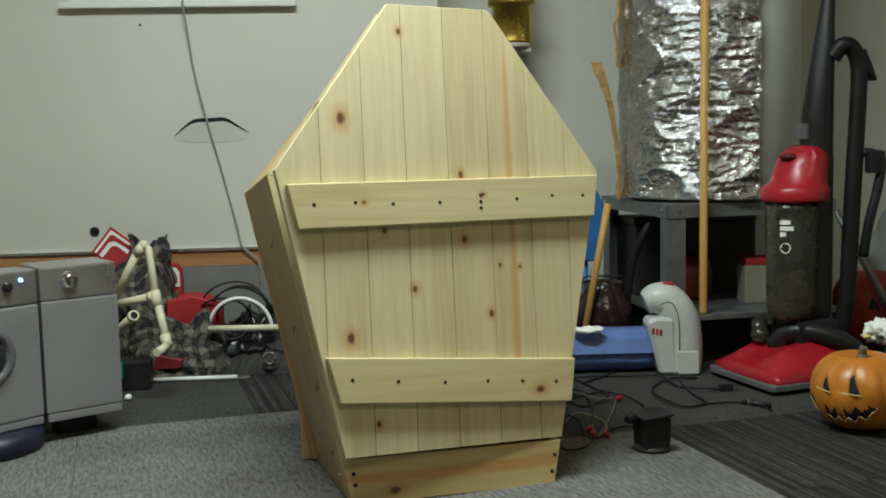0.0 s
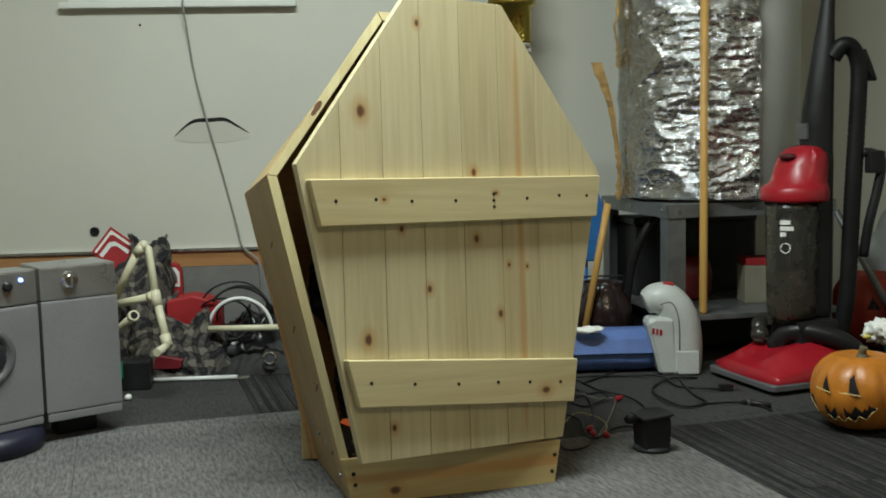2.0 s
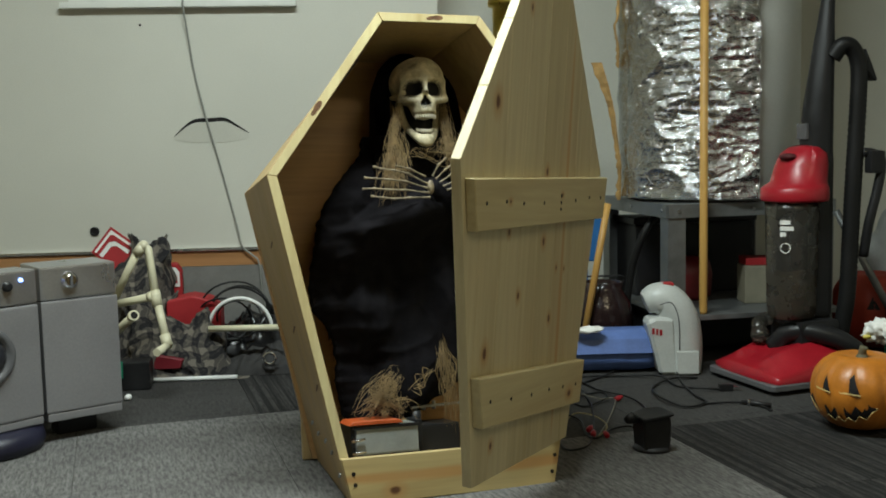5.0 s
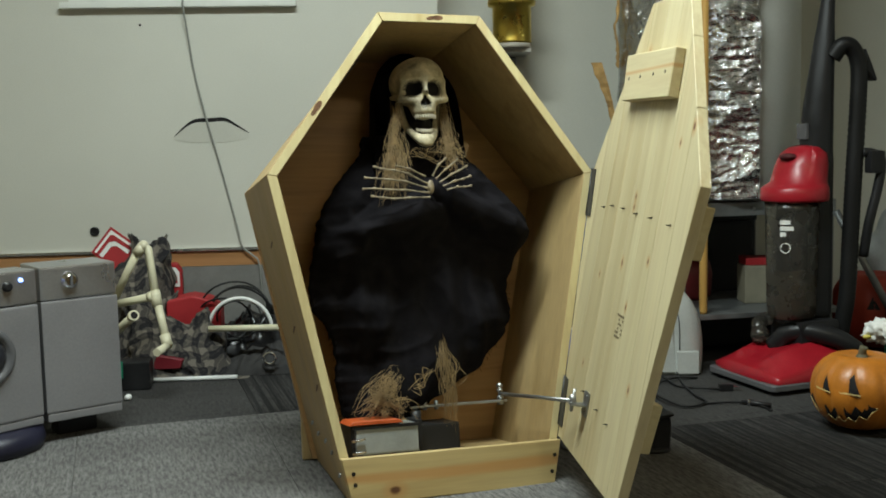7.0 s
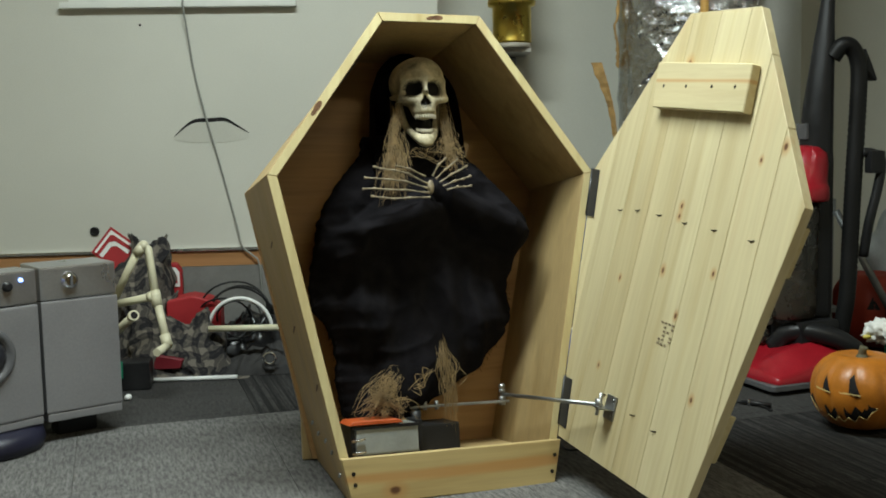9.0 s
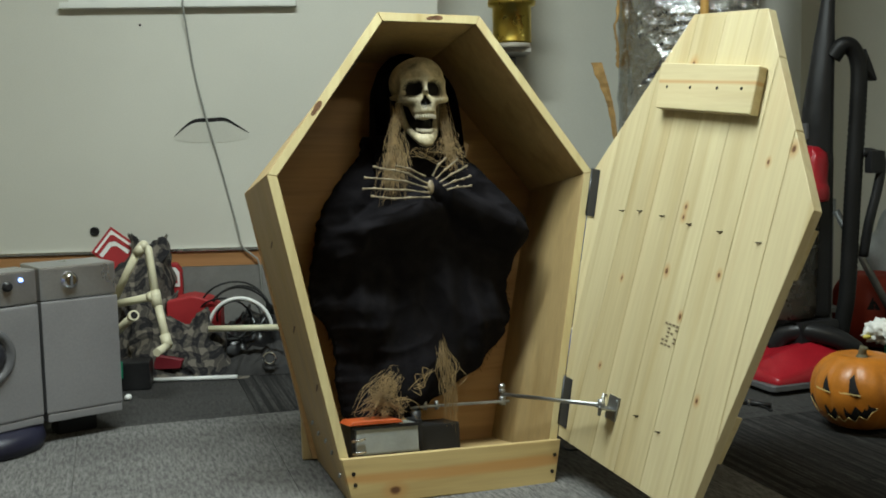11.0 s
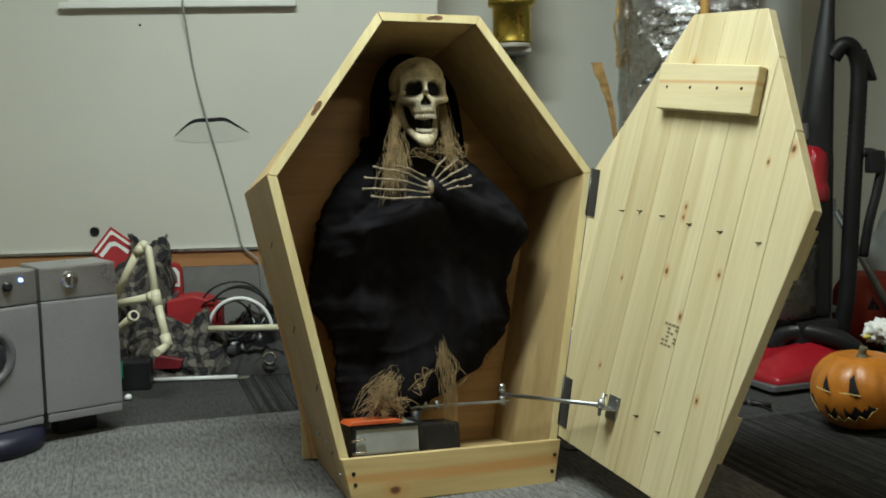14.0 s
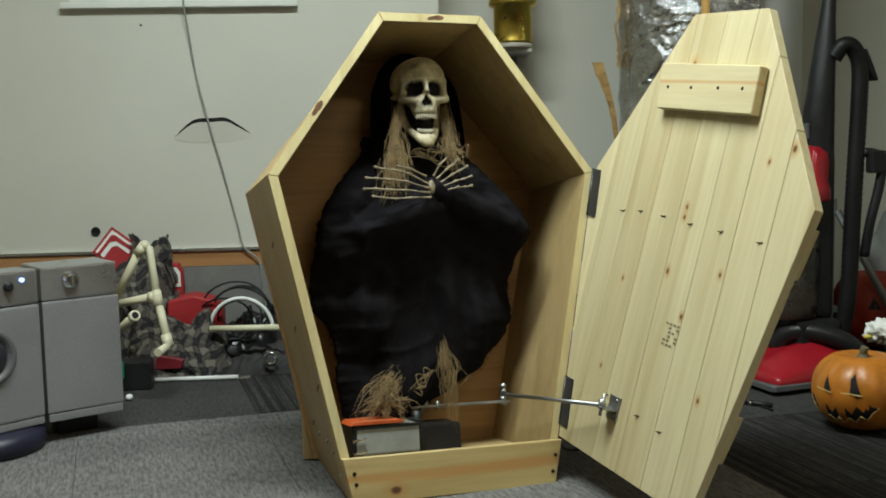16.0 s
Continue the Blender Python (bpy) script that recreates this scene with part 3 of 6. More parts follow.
def opener():
    o = thing("lid_opener", COFFIN_M, "grey gear motor with orange cover and black bracket, in the coffin", "motor")
    bm = bmesh.new()
    box(bm, -0.190, -0.055, 0.050, 0.150, 0.088, 0.146, 0.004)
    part("motor_case", bm, plain("grey_case", (0.30, 0.32, 0.31), 0.45), o)
    bm = bmesh.new()
    box(bm, -0.198, -0.048, 0.058, 0.16, 0.0705, 0.0875, 0.003)
    box(bm, -0.200, -0.191, 0.052, 0.15, 0.088, 0.150, 0.002)
    box(bm, -0.054, -0.040, 0.07, 0.15, 0.088, 0.150, 0.002)
    box(bm, -0.196, -0.05, 0.047, 0.055, 0.141, 0.147, 0.001)
    part("frame", bm, BLACK, o)
    bm = bmesh.new()
    prism(bm, [(-0.205, 0.150), (-0.088, 0.150), (-0.098, 0.158), (-0.195, 0.158)], 0.045, 0.14, 0.001)
    part("cover", bm, ORANGE_RED, o, "orange-red cover plate")
    for z in (0.118, 0.092):
        bm = bmesh.new()
        tube(bm, [(-0.200, 0.044, z), (-0.172, 0.044, z + 0.004)], 0.003, 8)
        part("bolt", bm, CHROME, o)
    bm = bmesh.new()
    box(bm, -0.040, 0.052, 0.095, 0.20, 0.0705, 0.136, 0.004, Matrix.Translation((0, 0, 0)))
    tube(bm, [(CRANK.x, CRANK.y, 0.12), (CRANK.x, CRANK.y, 0.163)], 0.012, 12)
    part("gearbox", bm, BLACK, o)
    bm = bmesh.new()
    box(bm, -0.014, LINK + 0.014, -0.009, 0.009, -0.0025, 0.0025, 0.001)
    for x in (0.0, 0.022, 0.048):
        tube(bm, [(x, 0, -0.008), (x, 0, 0.011)], 0.0045, 6)
    arm = part("crank_arm", bm, STEEL, o, "flat zinc crank arm")
    bm = bmesh.new()
    tube(bm, [(0, 0, 0.0), (ROD, 0, 0.0)], 0.0042, 10)
    tube(bm, [(0, 0, -0.024), (0, 0, 0.024)], 0.0045, 8)
    for z in (-0.021, -0.008, 0.008, 0.018):
        tube(bm, [(0, 0, z - 0.003), (0, 0, z + 0.003)], 0.0075, 6)
    tube(bm, [(ROD, 0, -0.010), (ROD, 0, 0.012)], 0.007, 8)
    rod = part("push_rod", bm, STEEL, o, "threaded zinc push rod")
    return arm, rod


ARM, PUSH_ROD = opener()


def rod_pose(deg):
    j, e = joint_at(deg)
    j = j + Vector((0, 0, 0.016))
    d = (e - j).normalized()
    y = Vector((0, 0, 1)).cross(d).normalized()
    m = Matrix((d, y, d.cross(y))).transposed().to_4x4()
    m.translation = j
    return m


def arm_pose(deg):
    j, e = joint_at(deg)
    return Matrix.Translation(CRANK) @ Matrix.Rotation(math.atan2(j.y - CRANK.y, j.x - CRANK.x), 4, "Z")


def motions():
    walk(LID, [(t, lid_pose(a)) for t, a in LID_ANGLES])
    walk(ARM, [(t, arm_pose(a)) for t, a in LID_ANGLES])
    walk(PUSH_ROD, [(t, rod_pose(a)) for t, a in LID_ANGLES])


# ---- the skeleton prop in its black robe ----
def skull_field(p):
    """Signed distance to the skull without its jaw (solid, hollows cut in), and how deep a place lies in the hollows."""
    def ell(c, r):
        q = (p - np.array(c)) / np.array(r)
        k = np.linalg.norm(q, axis=1)
        return (k - 1) * min(r)

    def cap(a, b, r):
        a, b = np.array(a), np.array(b)
        d = b - a
        t = np.clip((p - a) @ d / (d @ d), 0, 1)
        return np.linalg.norm(p - a - t[:, None] * d, axis=1) - r

    def join(a, b, k):
        h = np.clip(0.5 + 0.5 * (b - a) / k, 0, 1)
        return b + (a - b) * h - k * h * (1 - h)

    def cut(a, b, k):
        return -join(-a, b, k)
    f = ell((0, 0.012, 0.020), (0.0605, 0.080, 0.054))
    f = join(f, ell((0, -0.030, 0.024), (0.050, 0.046, 0.044)), 0.012)
    f = join(f, ell((0, -0.038, -0.018), (0.040, 0.036, 0.036)), 0.010)
    f = join(f, ell((0, -0.050, -0.046), (0.0275, 0.034, 0.027)), 0.010)
    f = join(f, ell((0, -0.055, -0.058), (0.0265, 0.026, 0.010)), 0.004)
    f = join(f, cap((0, -0.072, 0.006), (0, -0.085, -0.019), 0.0055), 0.006)
    for sx in (-1, 1):
        f = join(f, cap((sx * 0.010, -0.070, 0.016), (sx * 0.044, -0.052, 0.013), 0.0062), 0.008)
        f = join(f, cap((sx * 0.045, -0.052, 0.011), (sx * 0.048, -0.046, -0.022), 0.0058), 0.007)
        f = join(f, cap((sx * 0.024, -0.065, -0.033), (sx * 0.050, -0.045, -0.026), 0.0080), 0.008)
        f = join(f, cap((sx * 0.050, -0.044, -0.026), (sx * 0.059, 0.002, -0.016), 0.0050), 0.007)
        f = cut(f, ell((sx * 0.068, -0.028, 0.004), (0.014, 0.020, 0.017)), 0.010)
    hollow = np.full(len(p), 1.0)
    for sx in (-1, 1):
        tilt = p[:, 2] + 0.10 * sx * (p[:, 0] - sx * 0.0262)
        q = np.stack([(p[:, 0] - sx * 0.0268) / 0.0220, (p[:, 1] + 0.076) / 0.032, (tilt + 0.0075) / 0.0195], 1)
        hollow = np.minimum(hollow, ((np.abs(q) ** 2.6).sum(1) ** (1 / 2.6) - 1) * 0.0195)
        hollow = np.minimum(hollow, ell((sx * 0.0060, -0.088, -0.0400), (0.0068, 0.020, 0.0120)))
    hollow = np.minimum(hollow, ell((0, -0.088, -0.0285), (0.0060, 0.020, 0.0130)))
    return cut(f, hollow, 0.0012), f


def skull_into(bm, at, s=1.0):
    turn = pose(0, 0, 0, 2, 0, -4)
    vs = bmesh.ops.create_icosphere(bm, subdivisions=6, radius=1)["verts"]
    n = np.array([v.co[:] for v in vs])
    mid = np.array((0, -0.006, 0.0))
    d = np.full(len(n), 0.125)
    live = np.arange(len(n))
    for _ in range(220):
        f, _h = skull_field(mid + n[live] * d[live, None])
        d[live] = np.maximum(0.012, d[live] - 0.6 * np.clip(f, -0.002, 0.01))
        live = live[np.abs(f) > 1e-4]
        if not len(live):
            break
    place = mid + n * d[:, None]
    _f, h = skull_field(place)
    at = Vector(at)
    dark = set()
    for v, q, hh in zip(vs, place, h):
        if hh < -0.0016:
            dark.add(v)
        v.co = at + turn @ Vector(q) * s
    for f in {f for v in vs for f in v.link_faces}:
        f.smooth = True
        f.material_index = 3 if sum(w in dark for w in f.verts) >= 2 else 1

    def put(x, y, z):
        return at + turn @ Vector((x, y, z)) * s
    # teeth in two arcs
    for k in range(10):
        a = (k - 4.5) * 0.225
        p, w = put(0.0255 * math.sin(a), -0.0515 - 0.0265 * math.cos(a), -0.0680), 0.0029 - 0.0002 * abs(k - 4.5)
        ball(bm, p, (w, 0.0028, 0.0066), 2, 5)
        p = put(0.0215 * math.sin(a), -0.0450 - 0.0240 * math.cos(a), -0.1000 + 0.0040 * (abs(k - 4.5) / 4.5) ** 2)
        ball(bm, p, (w * 0.86, 0.0024, 0.0054), 2, 5)
    # open lower jaw with a square chin
    jaw = spline([(-0.047, 0.004, -0.026), (-0.043, -0.006, -0.058), (-0.035, -0.024, -0.086), (-0.0245, -0.050, -0.104), (-0.0135, -0.067, -0.1160), (0, -0.071, -0.1180), (0.0135, -0.067, -0.1160), (0.0245, -0.050, -0.104), (0.035, -0.024, -0.086), (0.043, -0.006, -0.058), (0.047, 0.004, -0.026)], 6)
    rows = []
    for i, p in enumerate(jaw):
        k = abs(i / (len(jaw) - 1) * 2 - 1)
        tall = 0.0175 - 0.0080 * min(1, k * 1.5)
        inward = Vector((0, -0.012, p.z)) - p
        inward = inward.normalized() * 0.010
        up = Vector((0, 0, 1)).lerp(Vector((0, -0.9, 0.3)), max(0, k - 0.62) / 0.38).normalized()
        ring = (p + up * tall * 0.75 + inward * 0.3, p + up * tall * 0.2 - inward * 0.18, p - up * tall * 0.6 - inward * 0.42, p - up * tall * 0.95 + inward * 0.1, p - up * tall * 0.5 + inward, p + up * tall * 0.6 + inward)
        rows.append([bm.verts.new(put(*q)) for q in ring])
    for p, q in zip(rows, rows[1:]):
        for i in range(6):
            f = bm.faces.new((p[i], p[(i + 1) % 6], q[(i + 1) % 6], q[i]))
            f.smooth, f.material_index = True, 1
    ball(bm, put(0, -0.016, -0.082), (0.026, 0.030, 0.026), 3, 3)


def finger_bones(bm, pts, r=0.0021):
    pts = [Vector(p) for p in pts]
    for a, b in zip(pts, pts[1:]):
        tube(bm, [a, a.lerp(b, 0.12), a.lerp(b, 0.5), a.lerp(b, 0.88), b], [r * 1.45, r, r * 0.68, r, r * 1.45], 8, mat=6)
        ball(bm, b, r * 1.55, 2, 6)


def straw_into(bm, a, b, spread, count, seed, curl=0.02, r=0.0006):
    """Loose dry strands between two places, no two alike."""
    rnd = random.Random(seed)
    a, b = Vector(a), Vector(b)
    for i in range(count):
        j = lambda k: Vector((rnd.gauss(0, k * 0.6), rnd.gauss(0, k * 0.4), rnd.gauss(0, k * 0.5)))
        t0, t1 = rnd.uniform(0, 0.35), rnd.uniform(0.55, 1.1)
        p0, p3 = a.lerp(b, t0) + j(spread), a.lerp(b, t1) + j(spread * 1.5)
        p1, p2 = p0.lerp(p3, 0.33) + j(curl), p0.lerp(p3, 0.66) + j(curl)
        w = r * rnd.uniform(0.35, 1.15)
        line = spline([p0, p1, p2, p3], 4)
        tube(bm, line, [w] * (len(line) - 2) + [w * 0.7, w * 0.2], 4, False, 2)


def skeleton_prop():
    bm = bmesh.new()
    # robe: front and back sheets between two ragged side edges, with the sleeves folded across
    zs = [0.150, 0.20, 0.25, 0.28, 0.32, 0.35, 0.40, 0.45, 0.50, 0.53, 0.555, 0.585, 0.62, 0.66, 0.70, 0.735, 0.78]
    ls = [-0.185, -0.190, -0.193, -0.195, -0.200, -0.212, -0.240, -0.246, -0.236, -0.230, -0.224, -0.218, -0.205, -0.180, -0.145, -0.115, -0.100]
    rs = [-0.030, 0.060, 0.140, 0.165, 0.202, 0.216, 0.214, 0.216, 0.236, 0.262, 0.276, 0.258, 0.226, 0.186, 0.152, 0.126, 0.112]

    def ridge(x, z, a, b, w, up):
        a, b, p = Vector(a), Vector(b), Vector((x, z))
        d = b - a
        t = max(0, min(1, (p - a).dot(d) / d.dot(d)))
        o = p - (a + d * t)
        side = o.y
        ww = w * (up if side > 0 else 1.0)
        return math.exp(-(o.length / ww) ** 2.4)
    nx, nz = 110, 130
    front, back = [], []
    for j in range(nz + 1):
        z = 0.150 + 0.63 * j / nz
        rough = 0.006 * noise.noise(Vector((z * 40, 0.5, 0))) + 0.004 * noise.noise(Vector((z * 110, 2.5, 0)))
        l = float(np.interp(z, zs, ls)) + rough
        r = float(np.interp(z, zs, rs)) + 0.006 * noise.noise(Vector((z * 38, 9.5, 0))) + 0.004 * noise.noise(Vector((z * 105, 5.5, 0)))
        rf, rb = [], []
        for i in range(nx + 1):
            u = i / nx * 2 - 1
            x = l + (r - l) * (u + 1) / 2
            y = 0.132 + 0.060 * abs(u) ** 3
            y += 0.030 * max(0, (z - 0.60) / 0.15)
            arm = max(ridge(x, z, (-0.205, 0.540), (0.0, 0.612), 0.062, 0.62), ridge(x, z, (0.225, 0.556), (0.025, 0.650), 0.050, 0.60))
            arm = max(arm, 0.75 * ridge(x, z, (-0.16, 0.66), (-0.205, 0.55), 0.055, 1), 0.7 * ridge(x, z, (0.15, 0.68), (0.225, 0.56), 0.05, 1))
            y -= 0.070 * arm
            low = max(0, min(1, (0.52 - z) / 0.12))
            y -= 0.034 * low * (math.exp(-((x + 0.150 + 0.1 * (z - 0.45)) / 0.065) ** 2) + 0.8 * math.exp(-((x - 0.150) / 0.050) ** 2)) * max(0, min(1, (z - 0.27) / 0.08))
            fold = math.sin(x * 95 + 5 * noise.noise(Vector((x * 5, 0, z * 3)))) * 0.006 * low + 0.012 * noise.noise(Vector((x * 16, 1.0, z * 6)))
            crease = 0.010 * (1 - abs(noise.noise(Vector((x * 9 + z * 14, 4.0, z * 9 - x * 9))))) ** 4
            y += fold - crease * (0.4 + arm) + 0.0012 * noise.noise(Vector((x * 220, 0, z * 220)))
            edge = 0.012 * noise.noise(Vector((x * 45, 7.7, 0))) if j == 0 else 0
            rf.append(bm.verts.new((x, y, z + edge)))
            rb.append(bm.verts.new((x, 0.255 - 0.05 * abs(u) ** 3, z + edge)))
        front.append(rf)
        back.append(rb)
    for g in (front, back):
        for p, q in zip(g, g[1:]):
            for i in range(nx):
                bm.faces.new((p[i], p[i + 1], q[i + 1], q[i])).smooth = True
    for i in (0, nx):
        for j in range(nz):
            bm.faces.new((front[j][i], front[j + 1][i], back[j + 1][i], back[j][i])).smooth = True
    # hood: an open shell round the head
    rows = []
    for i in range(13):
        u = i / 12
        z = 0.66 + 0.298 * u
        half = 0.112 - 0.020 * u - 0.06 * max(0, (u - 0.68) / 0.32) ** 2
        front = 0.085 + 0.045 * u
        row = []
        for k in range(25):
            a = math.pi * (k / 24)
            x = 0.012 + half * math.cos(a) * (1 + 0.04 * noise.noise(Vector((k * 0.4, z * 9, 0))))
            y = front + 0.05 + (0.285 - front - 0.05) * math.sin(a) ** 0.7
            row.append(bm.verts.new((x, y, z + 0.012 * math.sin(a) * u)))
        rows.append(row)
    for a, b in zip(rows, rows[1:]):
        for k in range(24):
            f = bm.faces.new((a[k], a[k + 1], b[k + 1], b[k]))
            f.smooth = True
    top = bm.verts.new((0.012, 0.21, 0.966))
    for k in range(24):
        bm.faces.new((rows[-1][k], rows[-1][k + 1], top)).smooth = True
    ball(bm, (0.012, 0.235, 0.88), (0.082, 0.05, 0.10), 3, 0)
    skull_into(bm, (0.010, 0.145, 0.873), 1.0)
    # frayed threads along the robe's edges
    rnd = random.Random(77)
    for _ in range(260):
        z = rnd.uniform(0.155, 0.70)
        for xs, out in ((ls, -1), (rs, 1)):
            x = float(np.interp(z, zs, xs))
            p = Vector((x - out * 0.006, rnd.uniform(0.17, 0.22), z))
            q = p + Vector((out * rnd.uniform(0.002, 0.010), rnd.uniform(-0.01, 0.01), -rnd.uniform(-0.004, 0.014)))
            tube(bm, [p, p.lerp(q, 0.5) + Vector((0, 0, rnd.uniform(0, 0.006))), q], [0.0006, 0.0005, 0.0002], 4, False, 0)
    # arm bones over the chest
    for k, (z, l, dz) in enumerate(((0.684, 0.118, 0.006), (0.664, 0.140, 0.002), (0.642, 0.146, 0.0), (0.622, 0.128, 0.004))):
        y = 0.052 - 0.004 * k
        finger_bones(bm, [(-0.004, y + 0.006, 0.652 - 0.010 * k), (-0.004 - l * 0.38, y, z - 0.010 + 0.003 * k), (-0.004 - l * 0.64, y - 0.002, z - 0.003), (-0.004 - l * 0.84, y, z), (-0.004 - l, y + 0.004, z + dz)])
    finger_bones(bm, [(-0.01, 0.055, 0.668), (-0.045, 0.05, 0.684), (-0.075, 0.05, 0.690)])
    for k, (x, z) in enumerate(((0.060, 0.702), (0.080, 0.688), (0.088, 0.666), (0.088, 0.645))):
        s = Vector((0.012 + 0.008 * k, 0.050, 0.662 - 0.008 * k))
        e = Vector((x, 0.042, z))
        finger_bones(bm, [s, s.lerp(e, 0.42) + Vector((0, -0.004, 0.002)), s.lerp(e, 0.72), e])
    finger_bones(bm, [(0.005, 0.05, 0.668), (0.018, 0.045, 0.692), (0.034, 0.045, 0.705)])
    ball(bm, (0.002, 0.058, 0.645), (0.008, 0.007, 0.016), 2, 6)
    # straw under the skull and at the feet
    straw_into(bm, (-0.046, 0.120, 0.845), (-0.080, 0.085, 0.690), 0.010, 78, 1, 0.005)
    straw_into(bm, (-0.074, 0.090, 0.730), (-0.092, 0.072, 0.630), 0.018, 88, 11, 0.004)
    straw_into(bm, (-0.052, 0.105, 0.77), (-0.050, 0.075, 0.640), 0.016, 57, 2, 0.005)
    straw_into(bm, (0.062, 0.125, 0.845), (0.066, 0.090, 0.690), 0.012, 68, 3, 0.010)
    straw_into(bm, (0.045, 0.10, 0.755), (0.080, 0.080, 0.700), 0.016, 44, 13, 0.016)
    straw_into(bm, (-0.03, 0.085, 0.725), (0.06, 0.080, 0.715), 0.014, 17, 4, 0.014)
    straw_into(bm, (-0.085, 0.090, 0.255), (-0.155, 0.080, 0.160), 0.020, 74, 5, 0.020, 0.0008)
    straw_into(bm, (-0.130, 0.085, 0.205), (-0.085, 0.080, 0.165), 0.022, 51, 15, 0.022, 0.0008)
    straw_into(bm, (0.016, 0.080, 0.325), (0.030, 0.088, 0.135), 0.014, 51, 6, 0.018, 0.0007)
    straw_into(bm, (0.000, 0.08, 0.262), (-0.07, 0.085, 0.205), 0.006, 8, 7, 0.016, 0.0009)
    ob = part("skeleton_prop", bm, [CLOTH, BONE, STRAW, DARK_HOLLOW, CLOTH, plain("tooth", (0.56, 0.51, 0.39), 0.4), FINGER_BONE], m=COFFIN_M)
    # the robe's cloth has thickness
    tagged(ob, "bone-coloured plastic skeleton figure in a black hooded robe", "figurine")


skeleton_prop()

# ---- along the wall ----
def wall_marks():
    d = thing("wall_patch", WALL_M, "loose cut flap in the painted wall with a dark gap", "wall patch", kind="structure")
    top = spline([(-0.40, -0.0015, 0.746), (-0.366, -0.0015, 0.780), (-0.328, -0.0015, 0.804), (-0.275, -0.0015, 0.807), (-0.228, -0.0015, 0.807), (-0.19, -0.0015, 0.785), (-0.147, -0.0015, 0.754)], 5)
    bm = bmesh.new()
    n = len(top)
    low = [p + Vector((0, 0, -0.013 * math.sin(math.pi * i / (n - 1)) ** 0.7 - 0.0008)) for i, p in enumerate(top)]
    prism(bm, [(p.x, p.z) for p in top] + [(p.x, p.z) for p in reversed(low)], -0.0015, 0.0015)
    part("gap", bm, DARK_HOLLOW, d)
    bm = bmesh.new()
    rows = []
    for j in range(6):
        u = j / 5
        rows.append([bm.verts.new((p.x, -0.001 - 0.010 * (1 - u) * math.sin(math.pi * i / (n - 1)), p.z * (1 - u) + (0.735 - 0.012 * math.sin(math.pi * i / (n - 1))) * u)) for i, p in enumerate(low)])
    for a, b in zip(rows, rows[1:]):
        for k in range(n - 1):
            bm.faces.new((a[k], a[k + 1], b[k + 1], b[k])).smooth = True
    part("flap", bm, WALL, d)
    bm = bmesh.new()
    lathe(bm, [(0.012, 0), (0.016, 0.002), (0.015, 0.006), (0.009, 0.006), (0.008, 0.003)], 20)
    tagged(part("cable_grommet", bm, RUBBER, m=WALL_M @ Matrix.Translation((-0.677, 0.0, 0.434)) @ pose(0, 0, 0, 90)), "small round black cable grommet in the wall", "grommet")
    bm = bmesh.new()
    lathe(bm, [(0.004, 0), (0.004, 0.002)], 10)
    tagged(part("nail", bm, SCREW, m=WALL_M @ Matrix.Translation((-0.494, 0.0, 1.118)) @ pose(0, 0, 0, 90)), "dark nail head in the wall", "nail")
    bm = bmesh.new()
    tube(bm, spline([(-0.345, -0.038, 1.20), (-0.345, -0.040, 1.172), (-0.335, -0.016, 1.07), (-0.321, -0.008, 0.957), (-0.29, -0.016, 0.815), (-0.246, -0.008, 0.634), (-0.201, -0.010, 0.44), (-0.185, -0.020, 0.372), (-0.153, -0.022, 0.342), (-0.13, -0.024, 0.312), (-0.12, -0.03, 0.20), (-0.08, -0.05, 0.006)], 6), 0.0032, 8)
    tagged(part("wall_cable", bm, plain("grey_cable", (0.26, 0.265, 0.24), 0.5), m=WALL_M), "thin grey cable hanging from the window sill", "cable")


wall_marks()


def lantern():
    t = thing("brass_lantern", Matrix.Translation((0.256, 3.85, -0.052)) @ Matrix.Scale(1.075, 4), "polished brass cylinder lamp on a small white shelf", "lantern")
    bm = bmesh.new()
    lathe(bm, [(0.052, 1.022), (0.0625, 1.0225), (0.0635, 1.026), (0.0625, 1.030), (0.0625, 1.136), (0.076, 1.140), (0.078, 1.152), (0.074, 1.164), (0.062, 1.168), (0.062, 1.27), (0.04, 1.30)], 56)
    part("body", bm, BRASS, t)
    bm = bmesh.new()
    lathe(bm, [(0.058, 1.005), (0.062, 1.008), (0.062, 1.018), (0.058, 1.021)], 40)
    part("base", bm, plain("cream_base", (0.50, 0.46, 0.38), 0.5), t)
    s = thing("wall_bracket", Matrix.Translation((0.256, 3.85, -0.052)) @ Matrix.Scale(1.075, 4), "small white shelf bracket fixed to the wall", "shelf")
    bm = bmesh.new()
    box(bm, -0.035, 0.06, -0.03, 0.195, 0.992, 1.004, 0.002)
    part("shelf_board", bm, plain("shelf_paint", (0.45, 0.43, 0.38), 0.6), s)
    bm = bmesh.new()
    prism(bm, [(-0.02, 0.93), (0.02, 0.93), (0.02, 0.987), (-0.02, 0.987)], 0.12, 0.19, 0.002)
    part("support", bm, GREY_PLASTIC, s)


lantern()


